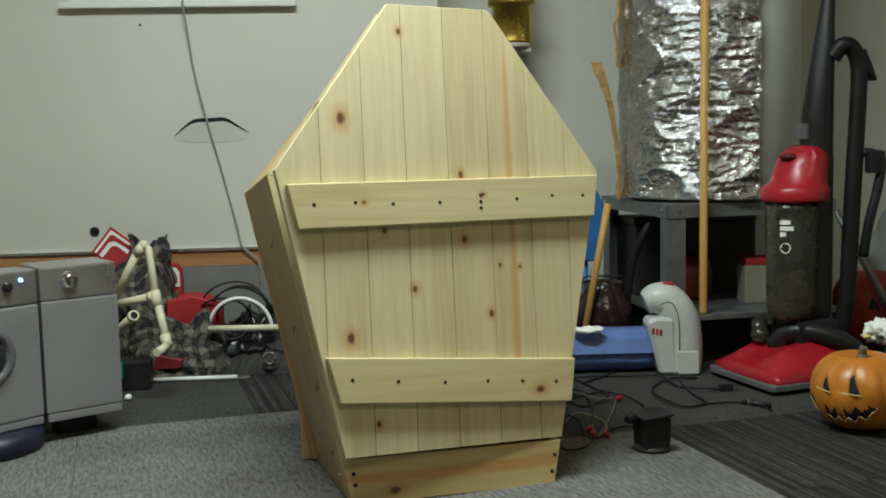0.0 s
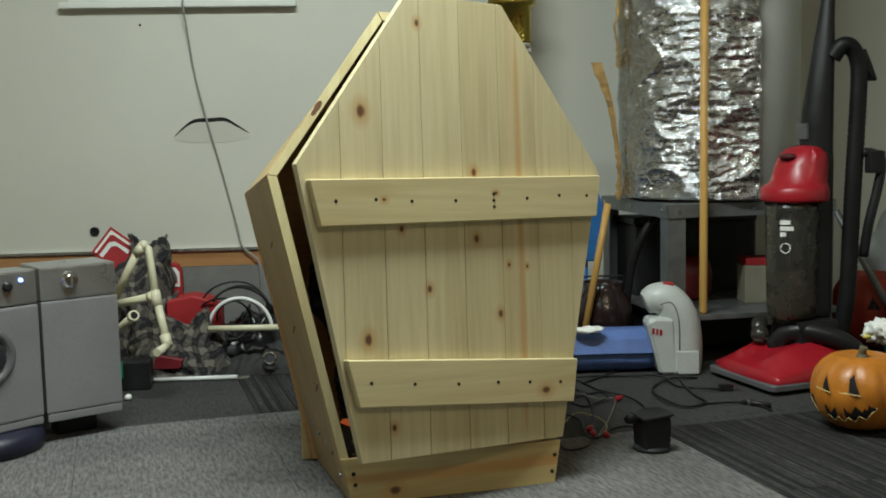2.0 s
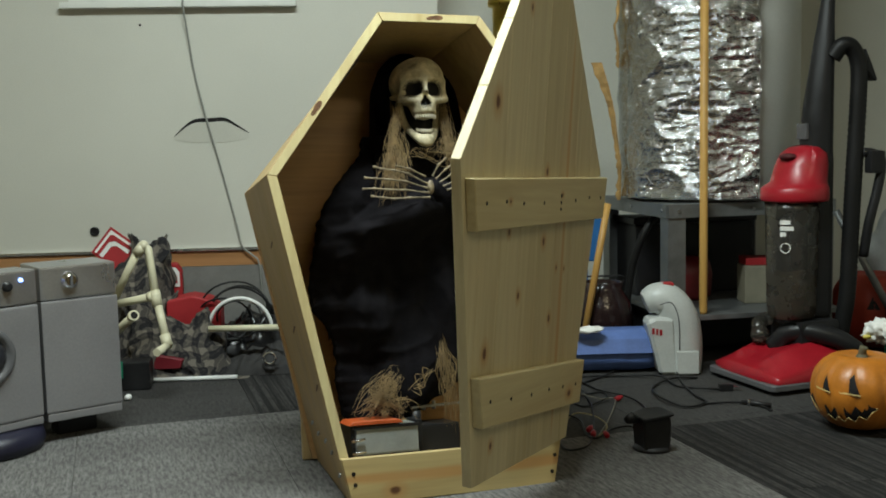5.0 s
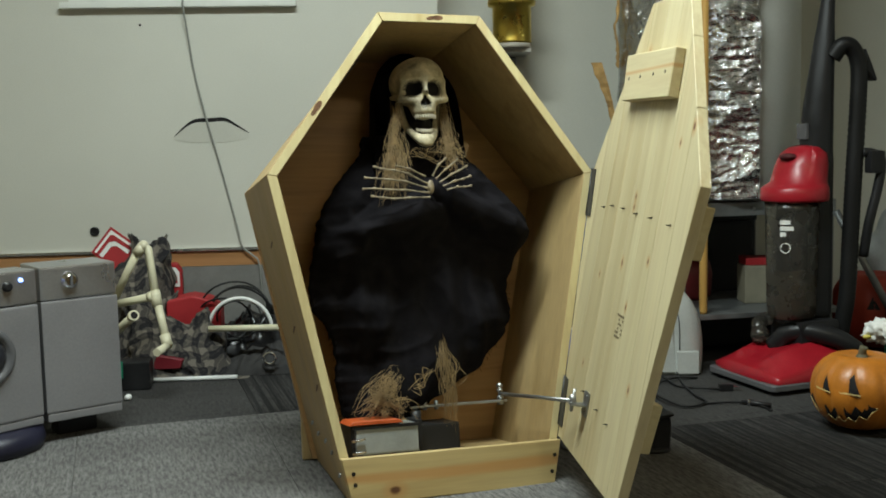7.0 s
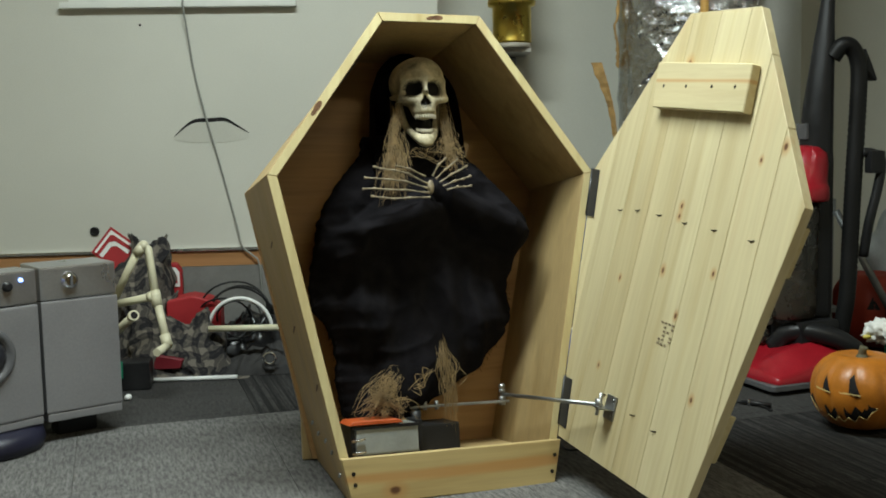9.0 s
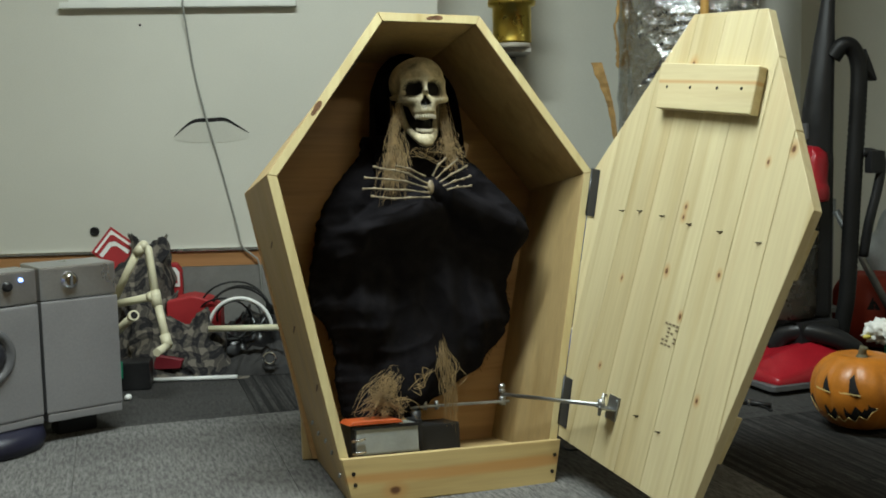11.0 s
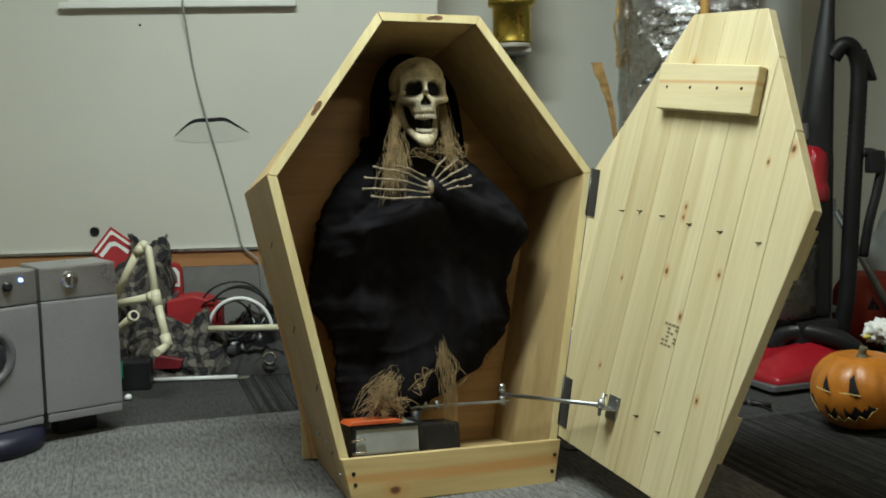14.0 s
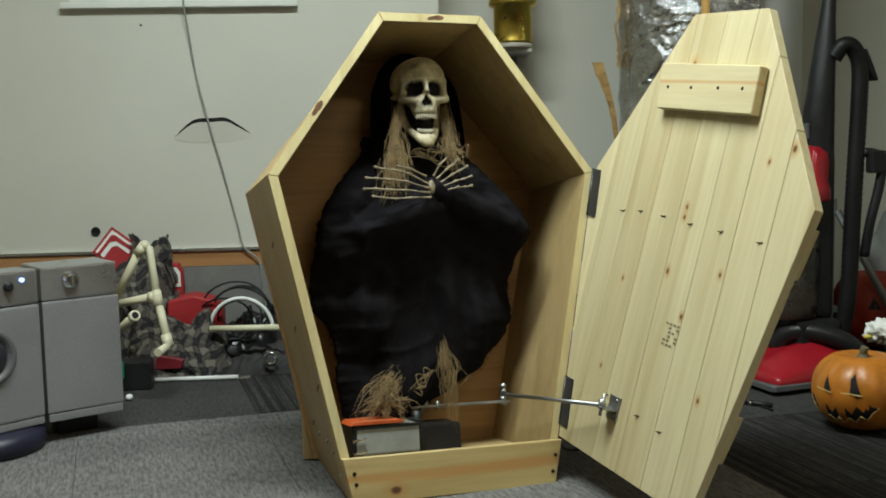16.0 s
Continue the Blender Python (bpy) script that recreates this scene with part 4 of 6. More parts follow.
def heater():
    cx, cy = 0.916, 3.69
    zt = 0.505
    s = thing("heater_stand", Matrix.Translation((cx, cy, 0)) @ pose(0, 0, 0, 0, 0, 12), "galvanised steel stand under the water heater", "stand")
    bm = bmesh.new()
    box(bm, -0.285, 0.285, -0.285, 0.285, zt - 0.004, zt, 0.001)
    part("top", bm, GALV, s)
    for k in range(4):
        bm = bmesh.new()
        r = Matrix.Rotation(math.pi / 2 * k, 4, "Z")
        box(bm, -0.285, 0.285, -0.290, -0.286, zt - 0.042, zt, 0.001, r)
        part("rim", bm, GALV, s)
        bm = bmesh.new()
        box(bm, 0.225, 0.284, -0.284, -0.279, 0, zt - 0.005, 0.001, r)
        box(bm, 0.279, 0.284, -0.2785, -0.225, 0, zt - 0.005, 0.001, r)
        part("leg", bm, GALV, s)
    bm = bmesh.new()
    box(bm, -0.278, 0.278, -0.350, 0.278, 0.150, 0.165, 0.001)
    part("shelf", bm, GALV, s)
    for k in range(4):
        for x in (-0.25, 0.0, 0.25):
            bm = bmesh.new()
            tube(bm, [(x, -0.290, zt - 0.02), (x, -0.294, zt - 0.02)], 0.006, 6)
            bmesh.ops.transform(bm, matrix=Matrix.Rotation(math.pi / 2 * k, 4, "Z"), verts=bm.verts)
            part("bolt", bm, STEEL, s)
    h = thing("water_heater", Matrix.Translation((cx, cy, zt)), "white enamel water heater partly wrapped in crumpled foil blanket", "water heater")
    bm = bmesh.new()
    lathe(bm, [(0.274, 0.002), (0.282, 0.01), (0.282, 1.30), (0.25, 1.34), (0.10, 1.37)], 64)
    part("tank", bm, TANK, h)
    # foil wrap, crumpled
    bm = bmesh.new()
    nu, nz = 190, 190
    a0, a1 = radians(172), radians(283)
    grid = []
    for i in range(nu + 1):
        u = i / nu
        col = []
        for j in range(nz + 1):
            v = j / nz
            z = 0.004 + 1.25 * v
            a = a0 + (a1 - a0) * u
            m_ = a * 0.29
            crease = 1 - abs(noise.noise(Vector((m_ * 7, 0, z * 9))))
            fine = 1 - abs(noise.noise(Vector((m_ * 9, 3.3, z * 46))))
            tiny = 1 - abs(noise.noise(Vector((m_ * 38, 7.7, z * 60))))
            mid = max(0.0, min(1.0, (u - 0.22) / 0.12))
            e = 0.010 + 0.014 * crease ** 3 * (0.5 + mid) + (0.007 * fine ** 3 + 0.005 * tiny ** 3) * (0.10 + mid)
            if u < 0.16:
                e += 0.020 * math.sin(u / 0.16 * math.pi) + 0.006 * noise.noise(Vector((z * 9, 0, 1)))
            r = 0.2845 + e
            w = 0.02 * noise.noise(Vector((z * 7, 0.3, 0))) * (1 if i in (0, nu) else 0)
            col.append(bm.verts.new((r * math.cos(a + w), r * math.sin(a + w), z + (0.012 * noise.noise(Vector((a * 6, 2, 0))) if j == 0 else 0) + 0.010 * (j == 0))))
        grid.append(col)
    for a, b in zip(grid, grid[1:]):
        for k in range(nz):
            bm.faces.new((a[k], b[k], b[k + 1], a[k + 1])).smooth = (k * 7 + len(bm.faces)) % 3 != 0
    part("foil_blanket", bm, FOIL, h, "crumpled silver foil insulation blanket")
    # torn insulation at the seam
    for k, (pts, w) in enumerate((([(-0.316, -0.03, 0.0), (-0.316, -0.05, 0.10), (-0.328, -0.055, 0.20), (-0.345, -0.06, 0.32), (-0.385, -0.07, 0.455)], 0.022), ([(-0.318, -0.03, 0.44), (-0.322, -0.05, 0.51), (-0.332, -0.05, 0.57), (-0.319, -0.04, 0.62), (-0.316, -0.03, 0.78)], 0.015))):
        bm = bmesh.new()
        line = spline(pts, 10)
        rows = []
        for i, p in enumerate(line):
            ww = w * (0.45 + 0.8 * abs(noise.noise(Vector((i * 0.31, k, 0)))) + 1.1 * (i / len(line)) ** 3 * (k == 0))
            rows.append([bm.verts.new(p + Vector((dx * ww - 0.4 * ww, dy + 0.006 * noise.noise(p * 50 + Vector((dx, 0, 0))), 0.004 * noise.noise(p * 90)))) for dx, dy in ((-0.5, 0), (0, -0.006), (0.5, 0), (0.5, 0.012), (0, 0.008), (-0.5, 0.006))])
        for p, q in zip(rows, rows[1:]):
            for i in range(6):
                bm.faces.new((p[i], p[(i + 1) % 6], q[(i + 1) % 6], q[i]))
        bm.faces.new(rows[0][::-1]), bm.faces.new(rows[-1])
        part("torn_insulation", bm, TAN, h, "torn tan insulation edge")
    # things stored under it
    bm = bmesh.new()
    box(bm, -0.05, 0.05, -0.05, 0.05, 0.1652, 0.29, 0.008)
    can = thing("canister", Matrix.Translation((1.03, 3.56, 0)), "beige canister with a red lid on the stand shelf", "canister")
    part("body", bm, plain("beige_tin", (0.24, 0.22, 0.16), 0.6), can)
    bm = bmesh.new()
    box(bm, -0.045, 0.045, -0.045, 0.045, 0.2905, 0.315, 0.004)
    part("lid", bm, RED_MATT, can)
    bm = bmesh.new()
    lathe(bm, [(0.06, 0.1652), (0.075, 0.18), (0.08, 0.25), (0.07, 0.295), (0.02, 0.31)], 28)
    tagged(part("red_jug", bm, plain("dull_red", (0.16, 0.012, 0.014), 0.5), m=Matrix.Translation((0.83, 3.66, 0))), "dull red plastic jug stored under the heater", "jug")
    bm = bmesh.new()
    box(bm, -0.13, 0.13, -0.08, 0.08, 0, 0.16, 0.01)
    tagged(part("storage_box", bm, BLACK, m=Matrix.Translation((0.56, 3.80, 0)) @ pose(0, 0, 0, 0, 0, 20)), "black storage box beneath the heater stand", "box")
    # Added black boxes stand in for dark stored things and shade here.
    for m_, h_, lab in ((Matrix.Translation((0.86, 3.86, 0.1652)), 0.27, "black box added on the stand shelf to darken the space"), (Matrix.Translation((0.90, 3.72, 0.0)), 0.145, "black box added under the stand to darken the space")):
        tote = thing("dark_filler_box", m_ @ pose(0, 0, 0, 0, 0, 12), lab, "tote", "black totes")
        bm = bmesh.new()
        box(bm, -0.22, 0.22, -0.09, 0.09, 0, h_ - 0.022, 0.01)
        part("body", bm, BLACK, tote)
        bm = bmesh.new()
        box(bm, -0.23, 0.23, -0.10, 0.10, h_ - 0.0215, h_, 0.006)
        part("lid", bm, BLACK, tote)
    # wooden handle standing on the shelf
    bm = bmesh.new()
    tube(bm, [(0.803, 3.335, 0.1655), (0.803, 3.335, 0.175), (0.803, 3.335, 1.45)], [0.010, 0.0125, 0.0125], 16)
    tagged(part("wooden_pole", bm, POLE_WOOD), "varnished wooden broom handle standing before the heater", "pole")


heater()


# ---- the vacuum cleaner ----
def vacuum():
    v = thing("vacuum_cleaner", Matrix.Translation((1.022, 3.13, 0)) @ pose(0, 0, 0, 0, 0, 19), "red and black upright vacuum cleaner with smoky dust bin", "vacuum cleaner")
    # local -x is forward
    bm = bmesh.new()
    n, m_ = 36, 24
    g = []
    for i in range(n + 1):
        u = i / n
        x = -0.185 + 0.35 * u
        row = []
        for j in range(m_ + 1):
            w = j / m_ * 2 - 1
            half = 0.155 * (1 - 0.05 * u - 0.35 * max(0, u - 0.55) ** 1.2)
            fx = x + 0.018 * (abs(w) ** 3)
            prof = 0.055 + 0.060 * math.sin(min(1, u * 1.7) * math.pi / 2) - 0.030 * max(0, u - 0.62)
            z = 0.030 + (prof - 0.028) * (1 - abs(w) ** 4 * 0.55) + 0.012 * math.exp(-((abs(w) - 0.45) / 0.18) ** 2) * (u > 0.1)
            row.append(bm.verts.new((fx, half * w, z)))
        g.append(row)
    for a, b in zip(g, g[1:]):
        for k in range(m_):
            bm.faces.new((a[k], a[k + 1], b[k + 1], b[k])).smooth = True
    edge = [r[0] for r in g] + g[-1][1:] + [r[-1] for r in reversed(g[:-1])] + list(reversed(g[0][1:-1]))
    lowv = [bm.verts.new((e.co.x, e.co.y, 0.031)) for e in edge]
    for k in range(len(edge)):
        q = (k + 1) % len(edge)
        bm.faces.new((edge[k], edge[q], lowv[q], lowv[k])).smooth = True
    part("nozzle_hood", bm, RED, v, "glossy red nozzle hood")
    bm = bmesh.new()
    prism(bm, [(-0.192, -0.150), (-0.180, -0.160), (0.14, -0.150), (0.14, 0.150), (-0.180, 0.160), (-0.192, 0.150)], 0.012, 0.0305, 0.003)
    for q in bm.verts:
        q.co = Vector((q.co.x, q.co.z, q.co.y))
    part("bumper", bm, GREY_PLASTIC, v, "grey rubber bumper")
    for x, y in ((-0.12, 0.12), (-0.12, -0.12), (0.13, 0.135), (0.13, -0.135)):
        bm = bmesh.new()
        rr = 0.012 if x < 0 else 0.035
        tube(bm, [(x, y - 0.012, rr), (x, y + 0.012, rr)], rr, 20)
        part("wheel", bm, BLACK, v)
    bm = bmesh.new()
    box(bm, -0.035, 0.10, -0.075, 0.075, 0.085, 0.185, 0.02)
    tube(bm, spline([(-0.06, 0.02, 0.10), (-0.03, -0.03, 0.15), (0.05, -0.10, 0.14), (0.12, -0.11, 0.10), (0.13, -0.02, 0.12)], 6), 0.028, 14)
    part("motor_housing", bm, BLACK, v)
    bm = bmesh.new()
    tube(bm, spline([(-0.08, 0.055, 0.135), (-0.075, 0.075, 0.16), (-0.04, 0.085, 0.17), (-0.01, 0.06, 0.175)], 5), 0.020, 12)
    ball(bm, (-0.085, 0.05, 0.132), 0.028, 3)
    part("clear_duct", bm, SMOKE, v, "clear smoky air duct")
    bm = bmesh.new()
    lathe(bm, [(0.058, 0.186), (0.066, 0.190), (0.0685, 0.215), (0.076, 0.50), (0.078, 0.522)], 40, (-0.015, 0, 0))
    bn = part("dust_bin", bm, SMOKE, v, "smoky transparent dust bin")
    bm = bmesh.new()
    lathe(bm, [(0.055, 0.192), (0.060, 0.20), (0.062, 0.26), (0.050, 0.30), (0.03, 0.325)], 28, (-0.015, 0, 0))
    for q in bm.verts:
        q.co += Vector((0.3, 0.3, 1)) * 0.014 * noise.noise(q.co * 30)
    part("dust", bm, DUST, bn)
    bm = bmesh.new()
    lathe(bm, [(0.030, 0.24), (0.030, 0.52)], 24, (-0.015, 0, 0))
    part("filter", bm, GREY_PLASTIC, bn)
    # unreadable lettering on the bin, as bars
    for z, w in ((0.462, 0.020), (0.445, 0.026), (0.428, 0.012)):
        bm = bmesh.new()
        for k in range(6):
            a0, a1 = radians(208 + k * w * 180), radians(208 + (k + 1) * w * 180)
            q = [(-0.015 + 0.0775 * math.cos(a), 0.0775 * math.sin(a)) for a in (a0, a1)]
            vs = [bm.verts.new((q[0][0], q[0][1], z)), bm.verts.new((q[1][0], q[1][1], z)), bm.verts.new((q[1][0], q[1][1], z + 0.012)), bm.verts.new((q[0][0], q[0][1], z + 0.012))]
            bm.faces.new(vs)
        part("lettering_bar", bm, PAPER, bn)
    bm = bmesh.new()
    for k in range(24):
        a, b = 2 * math.pi * k / 24, 2 * math.pi * (k + 1) / 24
        f = lambda t, r: (-0.015 + 0.0775 * math.cos(radians(220) + r * math.cos(t) / 0.0775), 0.0775 * math.sin(radians(220) + r * math.cos(t) / 0.0775), 0.395 + r * math.sin(t))
        bm.faces.new([bm.verts.new(f(a, 0.012)), bm.verts.new(f(b, 0.012)), bm.verts.new(f(b, 0.015)), bm.verts.new(f(a, 0.015))])
    part("emblem", bm, PAPER, bn)
    bm = bmesh.new()
    lathe(bm, [(0.076, 0.523), (0.093, 0.525), (0.096, 0.532), (0.095, 0.560), (0.090, 0.568), (0.080, 0.580), (0.078, 0.630), (0.070, 0.660), (0.050, 0.678), (0.02, 0.683)], 48, (-0.008, 0, 0))
    for q in bm.verts:
        if q.co.z > 0.565:
            k = (q.co.z - 0.565) / 0.12
            q.co.x += 0.010 * min(1, k * 8) + 0.014 * k + (0.016 * k if q.co.x < -0.02 else 0)
            front = math.exp(-((q.co.x + 0.055) / 0.030) ** 2) * math.exp(-(q.co.y / 0.045) ** 2)
            q.co.z -= 0.014 * front * (q.co.z > 0.62)
    cp = part("bin_cap", bm, RED, v, "glossy red bin cap")
    # Dark red lump on the cap stands in for the slot's shade.
    bm = bmesh.new()
    ball(bm, (-0.040, -0.012, 0.652), (0.024, 0.030, 0.010), 3)
    part("grip_recess", bm, plain("slot_shade_red", (0.06, 0.004, 0.006), 0.6), cp)
    # spine: a fairing that widens downwards, and the handle
    bm = bmesh.new()
    rings = []
    for z, cx, rx_, ry_ in ((0.10, 0.070, 0.035, 0.045), (0.30, 0.070, 0.038, 0.050), (0.60, 0.066, 0.046, 0.050), (0.70, 0.064, 0.047, 0.050), (0.78, 0.068, 0.044, 0.047), (0.88, 0.077, 0.036, 0.040), (0.97, 0.086, 0.029, 0.034), (1.04, 0.092, 0.022, 0.026), (1.12, 0.100, 0.018, 0.020), (1.24, 0.114, 0.017, 0.018)):
        rings.append([bm.verts.new((cx + rx_ * math.cos(a) * (1 + 0.06 * math.cos(4 * a)), ry_ * math.sin(a), z)) for a in [2 * math.pi * k / 28 for k in range(28)]])
    for a, b in zip(rings, rings[1:]):
        for k in range(28):
            bm.faces.new((a[k], a[(k + 1) % 28], b[(k + 1) % 28], b[k])).smooth = True
    bm.faces.new(rings[0][::-1]), bm.faces.new(rings[-1])
    part("spine", bm, BLACK, v)
    bm = bmesh.new()
    box(bm, 0.012, 0.022, -0.022, 0.022, 0.70, 0.745, 0.004)
    part("bin_latch", bm, GREY_PLASTIC, v)
    bm = bmesh.new()
    box(bm, 0.03, 0.09, -0.05, 0.05, 0.19, 0.66, 0.015)
    part("bin_cradle", bm, BLACK, v)
    bm = bmesh.new()
    hose = spline([(0.092, -0.03, 0.930), (0.112, -0.045, 0.962), (0.138, -0.055, 0.955), (0.158, -0.06, 0.905), (0.158, -0.06, 0.80), (0.148, -0.06, 0.60), (0.140, -0.06, 0.42), (0.132, -0.06, 0.25), (0.12, -0.05, 0.14)], 22)
    tube(bm, hose, [0.0225 + 0.0020 * (i % 2) for i in range(len(hose))], 14)
    part("hose", bm, RUBBER, v, "ribbed black suction hose")
    bm = bmesh.new()
    tube(bm, spline([(0.165, -0.07, 0.66), (0.20, -0.08, 0.655), (0.222, -0.085, 0.635), (0.212, -0.085, 0.56), (0.188, -0.08, 0.46), (0.178, -0.07, 0.36)], 6), 0.014, 12)
    box(bm, 0.175, 0.225, -0.10, -0.07, 0.60, 0.665, 0.008)
    part("cord_hook", bm, BLACK, v)
    bm = bmesh.new()
    prism(bm, [(0.172, 0.955), (0.195, 0.91), (0.215, 0.865), (0.205, 0.86), (0.165, 0.90)], -0.075, -0.045, 0.004)
    part("wand_clip", bm, BLACK, v)


vacuum()


# ---- pumpkins ----
def pumpkin_mesh(bm, r, h, n=144, rings=40, ribs=11):
    rows = []
    for i in range(rings + 1):
        t = math.pi * i / rings
        row = []
        for k in range(n):
            a = 2 * math.pi * k / n
            rib = 1 - 0.045 * abs(math.cos(a * ribs / 2)) ** 6 * math.sin(t)
            rr = r * math.sin(t) ** 0.82 * rib * (1 + 0.02 * noise.noise(Vector((math.cos(a), math.sin(a), t))))
            z = h / 2 + h / 2 * math.cos(t) - 0.10 * h * math.exp(-(math.sin(t) / 0.33) ** 2) * (1 if math.cos(t) > 0 else -0.4)
            row.append(bm.verts.new((max(rr, 1e-4) * math.cos(a), max(rr, 1e-4) * math.sin(a), z)))
        rows.append(row)
    for a, b in zip(rows, rows[1:]):
        for k in range(n):
            bm.faces.new((a[k], a[(k + 1) % n], b[(k + 1) % n], b[k])).smooth = True


def on_skin(x, z, r, h, lift):
    """A point of the pumpkin's front (local -y) at sideways x and height z."""
    c = max(-1, min(1, (z - h / 2) / (h / 2)))
    rr = r * math.sin(math.acos(c)) ** 0.82 * 0.985 + lift
    return Vector((x, -math.sqrt(max(1e-6, rr * rr - x * x)), z))


def patch(bm, poly, r, h, lift):
    c = Vector((sum(p[0] for p in poly) / len(poly), sum(p[1] for p in poly) / len(poly)))
    n = len(poly)
    ring = []
    for i in range(n):
        for k in range(4):
            ring.append(Vector(poly[i]).lerp(Vector(poly[(i + 1) % n]), k / 4))
    prev = None
    levels = [[bm.verts.new(on_skin(*(c.lerp(q, s)), r, h, lift)) for q in ring] for s in (0.02, 0.5, 1.0)]
    for a, b in zip(levels, levels[1:]):
        for k in range(len(ring)):
            bm.faces.new((a[k], a[(k + 1) % len(ring)], b[(k + 1) % len(ring)], b[k]))


def pumpkins():
    r, h = 0.119, 0.196
    p = thing("pumpkin", Matrix.Translation((1.012, 2.60, 0.0002)) @ pose(0, 0, 0, 0, 0, -51), "orange carved craft pumpkin with a jagged grin", "pumpkin")
    bm = bmesh.new()
    pumpkin_mesh(bm, r, h)
    part("shell", bm, ORANGE, p)
    for cx in (-0.036, 0.034):
        bm = bmesh.new()
        patch(bm, [(cx - 0.023, 0.108), (cx + 0.024, 0.106), (cx + 0.002, 0.154)], r, h, 0.0015)
        part("eye_opening", bm, DARK_HOLLOW, p)
        bm = bmesh.new()
        patch(bm, [(cx - 0.024, 0.113), (cx - 0.020, 0.108), (cx, 0.108), (cx + 0.024, 0.105), (cx + 0.025, 0.108), (cx, 0.111)], r, h, 0.0022)
        part("cut_rim", bm, CREAM, p)
    teeth = 7
    tops, lows = [], []
    for k in range(teeth * 2 + 1):
        x = -0.088 + 0.172 * k / (teeth * 2)
        curve = 0.052 + 0.026 * ((x + 0.002) / 0.088) ** 2
        tops.append((x, curve + (0.021 if k % 2 else 0.002) * (1 if 0 < k < teeth * 2 else 0.6)))
        lows.append((x + 0.004, curve - (0.004 if k % 2 else 0.017) * (1 if 0 < k < teeth * 2 else 0.0)))
    bm = bmesh.new()
    cols = [[bm.verts.new(on_skin(a_[0] + (b_[0] - a_[0]) * q / 4, a_[1] + (b_[1] - a_[1]) * q / 4, r, h, 0.0016)) for q in range(5)] for a_, b_ in zip(tops, lows)]
    for a_, b_ in zip(cols, cols[1:]):
        for q in range(4):
            bm.faces.new((a_[q], a_[q + 1], b_[q + 1], b_[q]))
    part("mouth_opening", bm, DARK_HOLLOW, p)
    bm = bmesh.new()
    tube(bm, [on_skin(x, z, r, h, 0.001) for x, z in [tops[0]] + lows + [tops[-1]]], 0.0015, 6)
    part("cut_rim", bm, CREAM, p)
    bm = bmesh.new()
    line = spline([(0, 0, 0.170), (0.001, 0, 0.183), (0.003, -0.002, 0.194), (0.006, -0.002, 0.202)], 5)
    tube(bm, line, [0.020 - 0.010 * min(1, i / 6) for i in range(len(line))], 8)
    part("stem", bm, STEM, p)
    b = thing("orange_pumpkin", Matrix.Translation((1.42, 3.56, 0)), "deep orange-red round pumpkin near the wall", "pumpkin")
    bm = bmesh.new()
    pumpkin_mesh(bm, 0.14, 0.27, 72, 28)
    part("shell", bm, ORANGE_DARK, b)
    for x in (-0.05, 0.02):
        bm = bmesh.new()
        patch(bm, [(x - 0.02, 0.15), (x + 0.02, 0.15), (x, 0.19)], 0.14, 0.27, 0.002)
        part("carving", bm, DARK_HOLLOW, b)
    f = thing("paper_flower", Matrix.Translation((1.150, 2.80, -0.025)), "crumpled white paper tuft with yellow tip", "decoration")
    bm = bmesh.new()
    ball(bm, (0.0, 0.0, 0.225), (0.045, 0.04, 0.030), 4)
    for q in bm.verts:
        q.co += (q.co - Vector((0, 0, 0.225))) * (0.5 * noise.noise(q.co * 60) + 0.35 * noise.noise(q.co * 140))
    part("tuft", bm, PAPER, f)
    bm = bmesh.new()
    tube(bm, [(0.03, 0.05, 0.026), (0.02, 0.03, 0.1), (0.0, 0.0, 0.21)], 0.004, 6)
    part("stalk", bm, GREEN, f)
    bm = bmesh.new()
    ball(bm, (-0.052, -0.01, 0.214), (0.012, 0.007, 0.006), 2)
    part("tip", bm, YELLOW, f)


pumpkins()


